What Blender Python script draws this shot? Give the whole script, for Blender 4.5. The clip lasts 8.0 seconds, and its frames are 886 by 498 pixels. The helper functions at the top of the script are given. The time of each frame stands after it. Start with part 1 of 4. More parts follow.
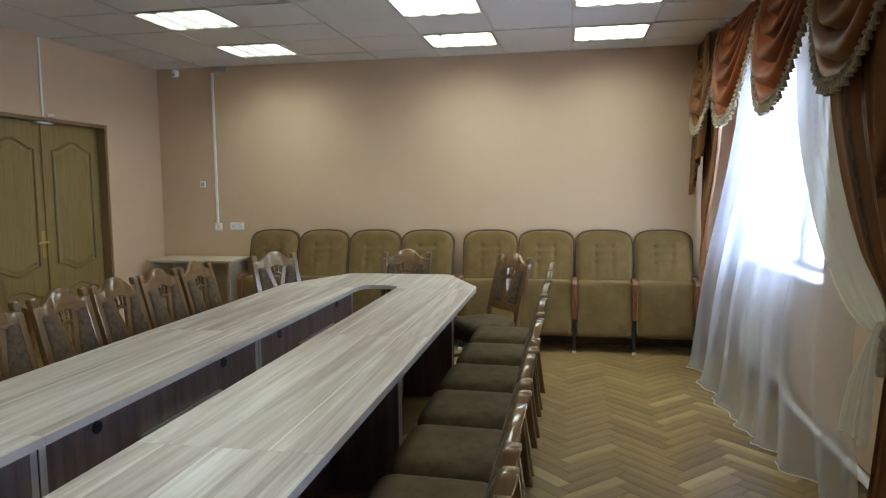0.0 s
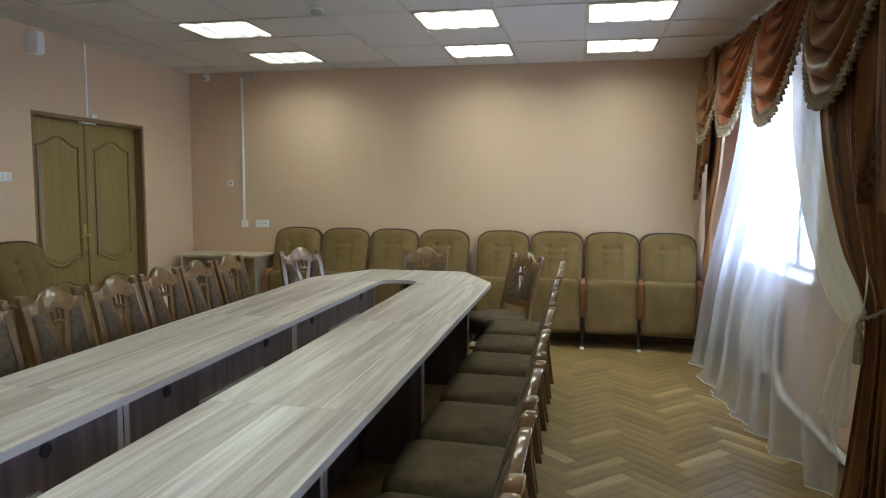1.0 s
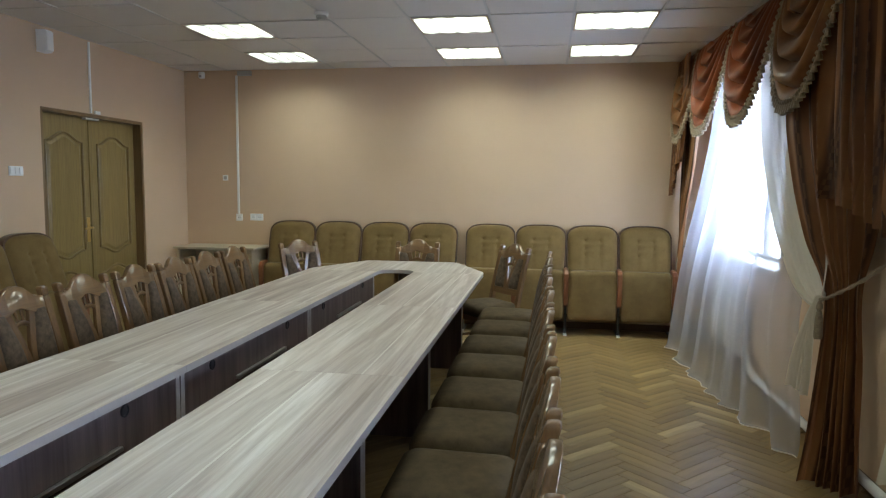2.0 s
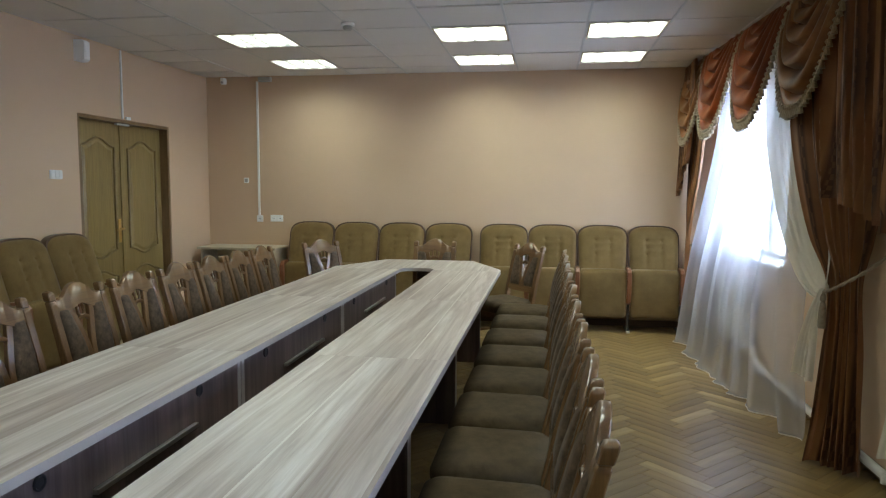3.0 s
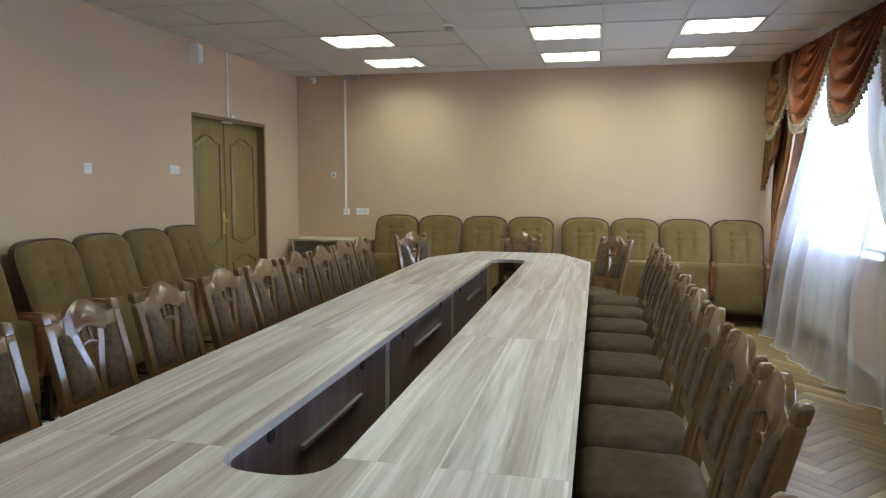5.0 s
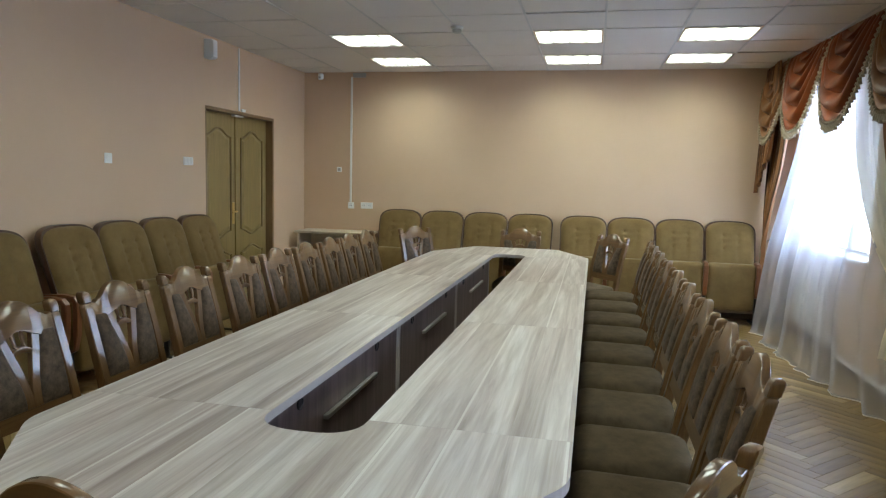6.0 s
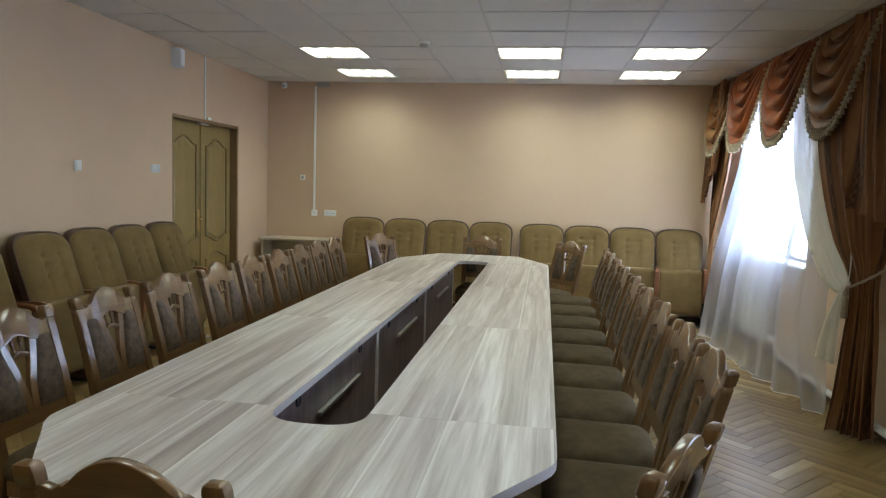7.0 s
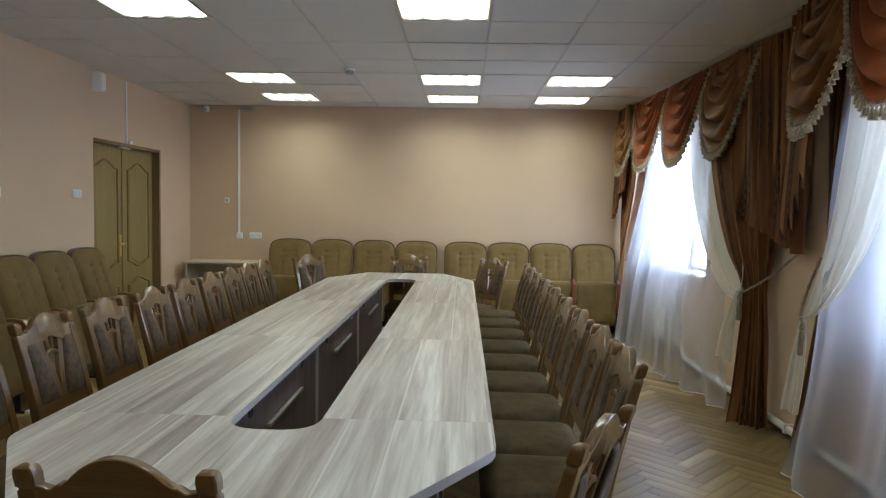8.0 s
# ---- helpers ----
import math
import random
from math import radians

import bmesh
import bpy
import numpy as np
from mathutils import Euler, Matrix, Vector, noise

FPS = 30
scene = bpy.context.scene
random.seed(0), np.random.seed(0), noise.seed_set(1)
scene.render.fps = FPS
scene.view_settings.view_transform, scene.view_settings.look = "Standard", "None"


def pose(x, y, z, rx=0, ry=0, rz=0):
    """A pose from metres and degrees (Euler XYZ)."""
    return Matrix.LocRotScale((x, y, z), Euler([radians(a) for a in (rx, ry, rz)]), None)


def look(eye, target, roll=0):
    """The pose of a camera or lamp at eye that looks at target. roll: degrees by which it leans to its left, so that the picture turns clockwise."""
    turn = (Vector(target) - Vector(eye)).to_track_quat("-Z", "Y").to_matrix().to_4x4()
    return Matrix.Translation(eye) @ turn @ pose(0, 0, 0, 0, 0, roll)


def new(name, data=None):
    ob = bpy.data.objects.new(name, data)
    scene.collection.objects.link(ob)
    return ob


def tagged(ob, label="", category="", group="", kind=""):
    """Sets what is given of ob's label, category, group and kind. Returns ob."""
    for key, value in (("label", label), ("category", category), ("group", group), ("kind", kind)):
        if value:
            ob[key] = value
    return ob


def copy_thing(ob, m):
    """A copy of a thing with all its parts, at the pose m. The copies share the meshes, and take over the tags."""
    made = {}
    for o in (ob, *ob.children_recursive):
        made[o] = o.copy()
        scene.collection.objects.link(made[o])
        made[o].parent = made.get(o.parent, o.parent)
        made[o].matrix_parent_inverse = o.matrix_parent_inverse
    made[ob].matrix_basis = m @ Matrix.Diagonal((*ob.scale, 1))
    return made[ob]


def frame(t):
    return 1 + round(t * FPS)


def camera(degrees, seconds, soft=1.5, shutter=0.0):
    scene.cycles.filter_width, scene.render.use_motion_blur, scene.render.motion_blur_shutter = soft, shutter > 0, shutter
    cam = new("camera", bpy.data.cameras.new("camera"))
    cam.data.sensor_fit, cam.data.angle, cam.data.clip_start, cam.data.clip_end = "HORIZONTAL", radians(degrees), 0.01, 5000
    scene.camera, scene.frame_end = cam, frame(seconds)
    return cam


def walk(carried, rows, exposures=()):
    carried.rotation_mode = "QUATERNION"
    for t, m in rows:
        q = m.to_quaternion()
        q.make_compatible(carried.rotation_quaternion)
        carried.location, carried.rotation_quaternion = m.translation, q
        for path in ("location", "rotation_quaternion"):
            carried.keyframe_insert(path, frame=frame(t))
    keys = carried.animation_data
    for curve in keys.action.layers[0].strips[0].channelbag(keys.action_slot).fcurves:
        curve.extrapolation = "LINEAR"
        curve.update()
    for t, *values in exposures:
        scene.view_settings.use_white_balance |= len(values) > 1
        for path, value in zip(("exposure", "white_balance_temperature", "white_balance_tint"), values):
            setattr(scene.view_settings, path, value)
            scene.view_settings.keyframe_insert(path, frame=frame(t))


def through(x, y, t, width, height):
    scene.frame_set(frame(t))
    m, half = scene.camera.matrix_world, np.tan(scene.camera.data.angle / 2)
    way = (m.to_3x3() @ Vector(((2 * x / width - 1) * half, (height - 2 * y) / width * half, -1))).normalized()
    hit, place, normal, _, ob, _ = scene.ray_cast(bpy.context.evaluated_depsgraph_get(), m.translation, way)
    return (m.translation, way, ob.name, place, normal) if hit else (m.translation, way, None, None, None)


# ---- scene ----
cam = camera(66.6, 8.0, soft=1.2)
PATH = [
    (0, (4.089, -6.295, 1.458), (3.725, -4.337, 1.276), -0.6),
    (0.5, (4.108, -6.479, 1.456), (3.739, -4.52, 1.293), -0.4),
    (1, (4.084, -6.63, 1.449), (3.695, -4.676, 1.276), 0.3),
    (1.5, (4.014, -6.817, 1.446), (3.677, -4.854, 1.262), 0.7),
    (2.8, (3.875, -7.202, 1.437), (3.586, -5.232, 1.254), 0.3),
    (3, (3.845, -7.253, 1.44), (3.539, -5.285, 1.26), 0.3),
    (3.5, (3.739, -7.327, 1.447), (3.365, -5.372, 1.253), 0.6),
    (4, (3.633, -7.389, 1.442), (3.219, -5.443, 1.244), -0.1),
    (4.5, (3.538, -7.45, 1.436), (3.1, -5.508, 1.244), -0.3),
    (6, (3.488, -7.76, 1.427), (3.058, -5.817, 1.222), 1.5),
    (6.5, (3.488, -7.865, 1.435), (3.073, -5.919, 1.229), 1.6),
    (7, (3.402, -7.968, 1.445), (3.111, -5.998, 1.264), 1.9),
    (7.5, (3.348, -8.106, 1.448), (3.214, -6.116, 1.31), 1.3),
    (8, (3.357, -8.196, 1.448), (3.298, -6.2, 1.331), 1.0),
]
walk(cam, [(t, look(eye, target, roll)) for t, eye, target, roll in PATH],
     exposures=[(0, -0.12), (1.5, -0.13), (3.5, -0.02), (4.5, 0.1), (6.5, 0.1), (7.0, 0.06), (8.0, -0.06)])

# ---- world, sun, large lights ----
world = bpy.data.worlds.new("world")
scene.world = world
world.use_nodes = True
wn = world.node_tree
sky = wn.nodes.new("ShaderNodeTexSky")
sky.sky_type, sky.sun_disc = "NISHITA", False
sky.sun_elevation, sky.sun_rotation = radians(40), radians(200)
wn.links.new(sky.outputs[0], wn.nodes["Background"].inputs[0])
wn.nodes["Background"].inputs[1].default_value = 0.12
sun = new("sun", bpy.data.lights.new("sun", "SUN"))
sun.data.energy, sun.data.angle, sun.data.color = 2.0, radians(1.0), (1.0, 0.95, 0.88)
sun.matrix_world = look((-4, -12, 12), (0, 0, 0))
LAMP_GLOW = 9.0        # radiance of the ceiling light panels
LAMP_POWER = 5.0      # watts that each ceiling light throws down between its louvre blades
WINDOW_POWER = 34.0    # watts of sky light through each window
for wy in (-1.30, -5.70):
    area = new("window_sky_light", bpy.data.lights.new("window_sky_light", "AREA"))
    area.data.shape, area.data.size, area.data.size_y = "RECTANGLE", 1.6, 1.35
    area.data.energy, area.data.color = WINDOW_POWER, (0.50, 0.68, 1.0)
    area.matrix_world = look((5.82, wy, 1.6), (0, wy, 1.35))

# ---- materials ----
def mat(name, build, rough=0.6, metal=0.0, spec=None):
    m = bpy.data.materials.new(name)
    m.use_nodes = True
    nt = m.node_tree
    b = nt.nodes["Principled BSDF"]
    b.inputs["Roughness"].default_value = rough
    b.inputs["Metallic"].default_value = metal
    if spec is not None:
        b.inputs["Specular IOR Level"].default_value = spec
    build(nt, b)
    return m


def node(nt, kind, **kw):
    n = nt.nodes.new(kind)
    for k, v in kw.items():
        n.inputs[k.replace("_", " ")].default_value = v
    return n


def coords(nt, scale=(1, 1, 1), rot=(0, 0, 0), space="Object"):
    t = nt.nodes.new("ShaderNodeTexCoord")
    mp = nt.nodes.new("ShaderNodeMapping")
    mp.inputs["Scale"].default_value = scale
    mp.inputs["Rotation"].default_value = rot
    nt.links.new(t.outputs[space], mp.inputs[0])
    return mp.outputs[0]


def ramp(nt, fac, stops):
    r = nt.nodes.new("ShaderNodeValToRGB")
    e = r.color_ramp.elements
    while len(e) < len(stops):
        e.new(0.5)
    for el, (p, c) in zip(e, stops):
        el.position, el.color = p, (*c, 1)
    nt.links.new(fac, r.inputs[0])
    return r.outputs[0]


def noise_tex(nt, vec, scale, detail=4, rough=0.55, dist=0.0):
    n = node(nt, "ShaderNodeTexNoise", Scale=scale, Detail=detail, Roughness=rough, Distortion=dist)
    nt.links.new(vec, n.inputs["Vector"])
    return n.outputs["Fac"]


def mixc(nt, fac, a, b, mode="MIX"):
    m = nt.nodes.new("ShaderNodeMix")
    m.data_type, m.blend_type = "RGBA", mode
    for sock, v in ((m.inputs[0], fac), (m.inputs[6], a), (m.inputs[7], b)):
        if isinstance(v, (int, float)):
            sock.default_value = v
        elif isinstance(v, tuple):
            sock.default_value = (*v, 1)
        else:
            nt.links.new(v, sock)
    return m.outputs[2]


def bump(nt, b, height, strength=0.2, distance=0.01):
    n = node(nt, "ShaderNodeBump", Strength=strength, Distance=distance)
    nt.links.new(height, n.inputs["Height"])
    nt.links.new(n.outputs[0], b.inputs["Normal"])


def painted(name, c, var=0.05, rough=0.75, grain=120, bstr=0.12):
    def f(nt, b):
        v = coords(nt)
        n1 = noise_tex(nt, v, 1.3, 3)
        n2 = noise_tex(nt, v, grain, 2)
        lo, hi = tuple(x * (1 - var) for x in c), tuple(min(1, x * (1 + var)) for x in c)
        nt.links.new(ramp(nt, n1, [(0.3, lo), (0.7, hi)]), b.inputs["Base Color"])
        bump(nt, b, n2, bstr, 0.003)
    return mat(name, f, rough)


def wood(name, dark, light, axis="z", rough=0.3, scale=1.0, bstr=0.08, per_object=True, coat=0.0):
    def f(nt, b):
        b.inputs["Coat Weight"].default_value = coat
        b.inputs["Specular IOR Level"].default_value = 0.2 if coat else 0.5
        b.inputs["Coat Roughness"].default_value = 0.15
        s = {"x": (1.2, 22, 22), "y": (22, 1.2, 22), "z": (22, 22, 1.2)}[axis]
        v = coords(nt, tuple(x * scale for x in s))
        if per_object:
            info = nt.nodes.new("ShaderNodeObjectInfo")
            add = nt.nodes.new("ShaderNodeVectorMath")
            add.operation = "MULTIPLY_ADD"
            add.inputs[1].default_value = (7, 13, 5)
            nt.links.new(info.outputs["Random"], add.inputs[0])
            nt.links.new(v, add.inputs[2])
            v = add.outputs[0]
        n1 = noise_tex(nt, v, 1.0, 5, 0.6, 0.4)
        n2 = noise_tex(nt, v, 5.0, 3)
        c1 = ramp(nt, n1, [(0.28, dark), (0.72, light)])
        c2 = ramp(nt, n2, [(0.35, (0.75, 0.72, 0.7)), (0.6, (1, 1, 1))])
        nt.links.new(mixc(nt, 0.6, c1, c2, "MULTIPLY"), b.inputs["Base Color"])
        bump(nt, b, n2, bstr, 0.002)
    return mat(name, f, rough)


def cloth(name, dark, light, rough=0.9, weave=420, sheen=0.3, blotch=9.0):
    def f(nt, b):
        v = coords(nt)
        n1 = noise_tex(nt, v, blotch, 4, 0.65)
        n2 = noise_tex(nt, v, weave, 2)
        nt.links.new(mixc(nt, 0.35, ramp(nt, n1, [(0.3, dark), (0.7, light)]),
                          ramp(nt, n2, [(0.3, (0.55, 0.55, 0.55)), (0.7, (1, 1, 1))]), "MULTIPLY"), b.inputs["Base Color"])
        b.inputs["Sheen Weight"].default_value = sheen
        b.inputs["Sheen Roughness"].default_value = 0.5
        bump(nt, b, n2, 0.25, 0.002)
    return mat(name, f, rough, spec=0.12)


M_WALL = painted("peach_wall_paint", (0.632, 0.453, 0.304), 0.03, 0.7)
M_CEIL = painted("mineral_ceiling_tile", (0.68, 0.645, 0.61), 0.03, 0.9, 90, 0.35)
M_GRID = painted("white_enamelled_grid", (0.54, 0.53, 0.51), 0.02, 0.5)
M_WHITE = painted("white_plastic", (0.84, 0.84, 0.82), 0.03, 0.4, 60, 0.03)
M_GREYP = painted("grey_plastic", (0.42, 0.42, 0.40), 0.03, 0.45, 60, 0.03)
M_PIPE = painted("white_pipe_enamel", (0.75, 0.74, 0.71), 0.04, 0.35, 40, 0.05)
M_BASE = painted("brown_baseboard", (0.13, 0.07, 0.03), 0.15, 0.45)
M_DOOR = wood("ochre_veneer_door", (0.25, 0.175, 0.062), (0.31, 0.22, 0.082), "z", 0.38, 1.0)
M_DOORFRAME = wood("brown_door_lining", (0.21, 0.125, 0.055), (0.28, 0.175, 0.08), "z", 0.45)
M_MOULD = wood("ochre_brown_moulding", (0.19, 0.125, 0.045), (0.25, 0.17, 0.06), "z", 0.4)


def metal(name, c, rough):
    def f(nt, b):
        n = noise_tex(nt, coords(nt, (40, 40, 400)), 1.0, 2)
        nt.links.new(ramp(nt, n, [(0.3, tuple(x * 0.85 for x in c)), (0.7, c)]), b.inputs["Base Color"])
    return mat(name, f, rough, 1.0)


M_BRASS = metal("brass", (0.75, 0.52, 0.2), 0.28)
M_STEEL = metal("brushed_steel", (0.62, 0.61, 0.6), 0.35)
M_DARKMETAL = painted("black_painted_steel", (0.025, 0.023, 0.022), 0.1, 0.4, 60, 0.05)
M_BLACKP = painted("black_plastic", (0.02, 0.02, 0.022), 0.1, 0.45, 60, 0.05)
M_CHAIRWOOD = wood("varnished_brown_oak", (0.105, 0.052, 0.017), (0.19, 0.098, 0.034), "z", 0.38, 1.3, coat=1.0)
M_CHAIRRAIL = wood("varnished_brown_oak_rail", (0.105, 0.052, 0.017), (0.19, 0.098, 0.034), "x", 0.38, 1.3, coat=1.0)
M_VELVET = cloth("taupe_brown_velvet", (0.072, 0.050, 0.027), (0.122, 0.087, 0.048), 0.95, 260, 0.02, 14.0)
M_PANELCLOTH = cloth("mottled_brown_chenille", (0.056, 0.038, 0.025), (0.145, 0.10, 0.066), 0.9, 160, 0.05, 38.0)
M_OLIVE = cloth("olive_tan_plush", (0.155, 0.099, 0.035), (0.222, 0.145, 0.057), 0.9, 300, 0.08, 6.0)
M_REDWOOD = wood("reddish_stained_wood", (0.17, 0.062, 0.025), (0.26, 0.10, 0.042), "z", 0.3, 1.0)
M_SHELL = wood("dark_brown_shell", (0.055, 0.024, 0.011), (0.10, 0.042, 0.018), "z", 0.4, 1.0)
M_SILL = painted("white_window_sill", (0.8, 0.8, 0.78), 0.02, 0.3, 40, 0.03)
M_FRAMEW = painted("white_window_frame", (0.78, 0.78, 0.77), 0.02, 0.35, 40, 0.03)
M_PARTICLE = wood("pale_laminate", (0.50, 0.42, 0.30), (0.58, 0.50, 0.37), "x", 0.45, 0.6)


def laminate(nt, b):
    # pale grey oak laminate: boards side by side along y, each with its own streaky tone
    v = coords(nt, (1, 1, 1))
    sep = nt.nodes.new("ShaderNodeSeparateXYZ")
    nt.links.new(v, sep.inputs[0])
    width = node(nt, "ShaderNodeMath")
    width.operation = "DIVIDE"
    nt.links.new(sep.outputs[0], width.inputs[0])
    width.inputs[1].default_value = 0.15
    fl = nt.nodes.new("ShaderNodeMath")
    fl.operation = "FLOOR"
    nt.links.new(width.outputs[0], fl.inputs[0])
    fr = nt.nodes.new("ShaderNodeMath")
    fr.operation = "FRACT"
    nt.links.new(width.outputs[0], fr.inputs[0])
    white = nt.nodes.new("ShaderNodeTexWhiteNoise")
    white.noise_dimensions = "2D"
    info = nt.nodes.new("ShaderNodeObjectInfo")
    cmb = nt.nodes.new("ShaderNodeCombineXYZ")
    nt.links.new(fl.outputs[0], cmb.inputs[0])
    nt.links.new(info.outputs["Random"], cmb.inputs[1])
    nt.links.new(cmb.outputs[0], white.inputs["Vector"])
    off = nt.nodes.new("ShaderNodeVectorMath")
    off.operation = "MULTIPLY_ADD"
    off.inputs[1].default_value = (9, 31, 3)
    nt.links.new(white.outputs["Color"], off.inputs[0])
    st = nt.nodes.new("ShaderNodeMapping")
    st.inputs["Scale"].default_value = (9.0, 0.42, 1)
    nt.links.new(v, st.inputs[0])
    nt.links.new(st.outputs[0], off.inputs[2])
    n1 = noise_tex(nt, off.outputs[0], 1.0, 5, 0.6, 1.3)
    n2 = noise_tex(nt, off.outputs[0], 4.5, 4, 0.6, 0.6)
    base = ramp(nt, n1, [(0.30, (0.29, 0.232, 0.196)), (0.42, (0.435, 0.372, 0.332)), (0.55, (0.575, 0.528, 0.482)), (0.70, (0.745, 0.722, 0.685))])
    fine = ramp(nt, n2, [(0.36, (0.62, 0.58, 0.55)), (0.60, (1.04, 1.04, 1.04))])
    tone = ramp(nt, white.outputs["Value"], [(0.0, (0.80, 0.78, 0.76)), (1.0, (1.06, 1.06, 1.06))])
    c = mixc(nt, 0.8, mixc(nt, 0.55, base, fine, "MULTIPLY"), tone, "MULTIPLY")
    # one pale sapwood line along the edge of some boards
    edge = nt.nodes.new("ShaderNodeMath")
    edge.operation = "LESS_THAN"
    nt.links.new(fr.outputs[0], edge.inputs[0])
    edge.inputs[1].default_value = 0.05
    pick = nt.nodes.new("ShaderNodeMath")
    pick.operation = "GREATER_THAN"
    nt.links.new(white.outputs["Value"], pick.inputs[0])
    pick.inputs[1].default_value = 0.45
    both = nt.nodes.new("ShaderNodeMath")
    both.operation = "MULTIPLY"
    nt.links.new(edge.outputs[0], both.inputs[0])
    nt.links.new(pick.outputs[0], both.inputs[1])
    soft = nt.nodes.new("ShaderNodeMath")
    soft.operation = "MULTIPLY"
    nt.links.new(both.outputs[0], soft.inputs[0])
    soft.inputs[1].default_value = 0.7
    nt.links.new(mixc(nt, soft.outputs[0], c, (0.68, 0.66, 0.60)), b.inputs["Base Color"])
    bump(nt, b, n2, 0.05, 0.001)


M_TOP = mat("pale_grey_oak_laminate", laminate, 0.32)
# near-white so the highlight along table edges and seams sits in the colour
M_TOPEDGE = painted("pale_edge_highlight", (0.88, 0.86, 0.82), 0.05, 0.3, 60, 0.03)
M_TSIDE = wood("dark_ash_laminate", (0.09, 0.06, 0.056), (0.235, 0.17, 0.158), "z", 0.4, 0.8)
M_TRIM = painted("grey_lilac_trim", (0.46, 0.42, 0.41), 0.08, 0.4, 60, 0.03)


def parquet(nt, b):
    v = coords(nt, (2.2, 30, 30), (0, 0, 0), "UV")
    info = nt.nodes.new("ShaderNodeObjectInfo")
    geo = nt.nodes.new("ShaderNodeNewGeometry")
    add = nt.nodes.new("ShaderNodeMath")
    nt.links.new(info.outputs["Random"], add.inputs[0])
    nt.links.new(geo.outputs["Random Per Island"], add.inputs[1])
    fr = nt.nodes.new("ShaderNodeMath")
    fr.operation = "FRACT"
    nt.links.new(add.outputs[0], fr.inputs[0])
    n1 = noise_tex(nt, v, 1.0, 4, 0.6, 0.5)
    tone = ramp(nt, fr.outputs[0], [(0.0, (0.20, 0.128, 0.045)), (0.15, (0.255, 0.167, 0.061)), (0.80, (0.31, 0.206, 0.078)), (0.93, (0.35, 0.236, 0.093)), (1.0, (0.50, 0.375, 0.18))])
    grain = ramp(nt, n1, [(0.25, (0.55, 0.52, 0.46)), (0.75, (1.15, 1.13, 1.08))])
    nt.links.new(mixc(nt, 0.8, tone, grain, "MULTIPLY"), b.inputs["Base Color"])
    wear = noise_tex(nt, coords(nt, (1, 1, 1), (0, 0, 0), "Object"), 3.0, 3)
    nt.links.new(ramp(nt, wear, [(0.3, (0.29,) * 3), (0.7, (0.45,) * 3)]), b.inputs["Roughness"])
    bump(nt, b, n1, 0.06, 0.002)


M_PARQUET = mat("oak_parquet", parquet, 0.35)
M_SUBFLOOR = painted("dark_parquet_joint", (0.21, 0.138, 0.056), 0.1, 0.8)


def satin(name, dark, light, spot=None, thin=0.2):
    def f(nt, b):
        v = coords(nt)
        n1 = noise_tex(nt, v, 5, 3)
        n2 = noise_tex(nt, v, 300, 2)
        c = ramp(nt, n1, [(0.3, dark), (0.7, light)])
        if spot:
            vor = node(nt, "ShaderNodeTexVoronoi", Scale=7.0, Randomness=0.5)
            nt.links.new(v, vor.inputs["Vector"])
            c = mixc(nt, ramp(nt, vor.outputs["Distance"], [(0.16, (0.6,) * 3), (0.24, (0, 0, 0))]), c, spot)
        nt.links.new(c, b.inputs["Base Color"])
        b.inputs["Sheen Weight"].default_value = 0.05
        bump(nt, b, n2, 0.1, 0.001)
        # thin cloth lets some light through
        tr = nt.nodes.new("ShaderNodeBsdfTranslucent")
        nt.links.new(c, tr.inputs[0])
        mx = nt.nodes.new("ShaderNodeMixShader")
        mx.inputs[0].default_value = thin
        out = nt.nodes["Material Output"]
        nt.links.new(b.outputs[0], mx.inputs[1])
        nt.links.new(tr.outputs[0], mx.inputs[2])
        nt.links.new(mx.outputs[0], out.inputs[0])
    return mat(name, f, 0.42, spec=0.3)


M_BROWN = satin("brown_satin_drape", (0.15, 0.06, 0.019), (0.35, 0.156, 0.053), (0.40, 0.21, 0.09), thin=0.06)


def drape(nt, b):
    # brown satin: dark stripes paint in fold shade plus the woven band, with rows of small squares
    uv = coords(nt, (1, 1, 1), (0, 0, 0), "UV")
    sep = nt.nodes.new("ShaderNodeSeparateXYZ")
    nt.links.new(uv, sep.inputs[0])
    reps = nt.nodes.new("ShaderNodeMath")
    reps.operation = "MULTIPLY"
    nt.links.new(sep.outputs[0], reps.inputs[0])
    reps.inputs[1].default_value = 7.0
    fr = nt.nodes.new("ShaderNodeMath")
    fr.operation = "FRACT"
    nt.links.new(reps.outputs[0], fr.inputs[0])
    stripe = ramp(nt, fr.outputs[0], [(0.0, (0.29, 0.128, 0.046)), (0.30, (0.36, 0.168, 0.064)), (0.42, (0.10, 0.038, 0.014)), (0.60, (0.07, 0.027, 0.010)), (0.72, (0.23, 0.098, 0.035))])
    check = node(nt, "ShaderNodeTexChecker", Scale=1.0)
    nt.links.new(coords(nt, (56, 34, 1), (0, 0, 0), "UV"), check.inputs["Vector"])
    dark = ramp(nt, fr.outputs[0], [(0.44, (0, 0, 0)), (0.47, (0.28,) * 3), (0.58, (0.28,) * 3), (0.61, (0, 0, 0))])
    pick = mixc(nt, 1.0, dark, check.outputs["Fac"], "MULTIPLY")
    c = mixc(nt, pick, stripe, (0.34, 0.17, 0.07))
    v = coords(nt)
    soft = ramp(nt, noise_tex(nt, v, 4, 3), [(0.3, (0.82, 0.82, 0.82)), (0.7, (1.08, 1.08, 1.08))])
    nt.links.new(mixc(nt, 1.0, c, soft, "MULTIPLY"), b.inputs["Base Color"])
    b.inputs["Sheen Weight"].default_value = 0.05
    bump(nt, b, noise_tex(nt, v, 300, 2), 0.1, 0.001)


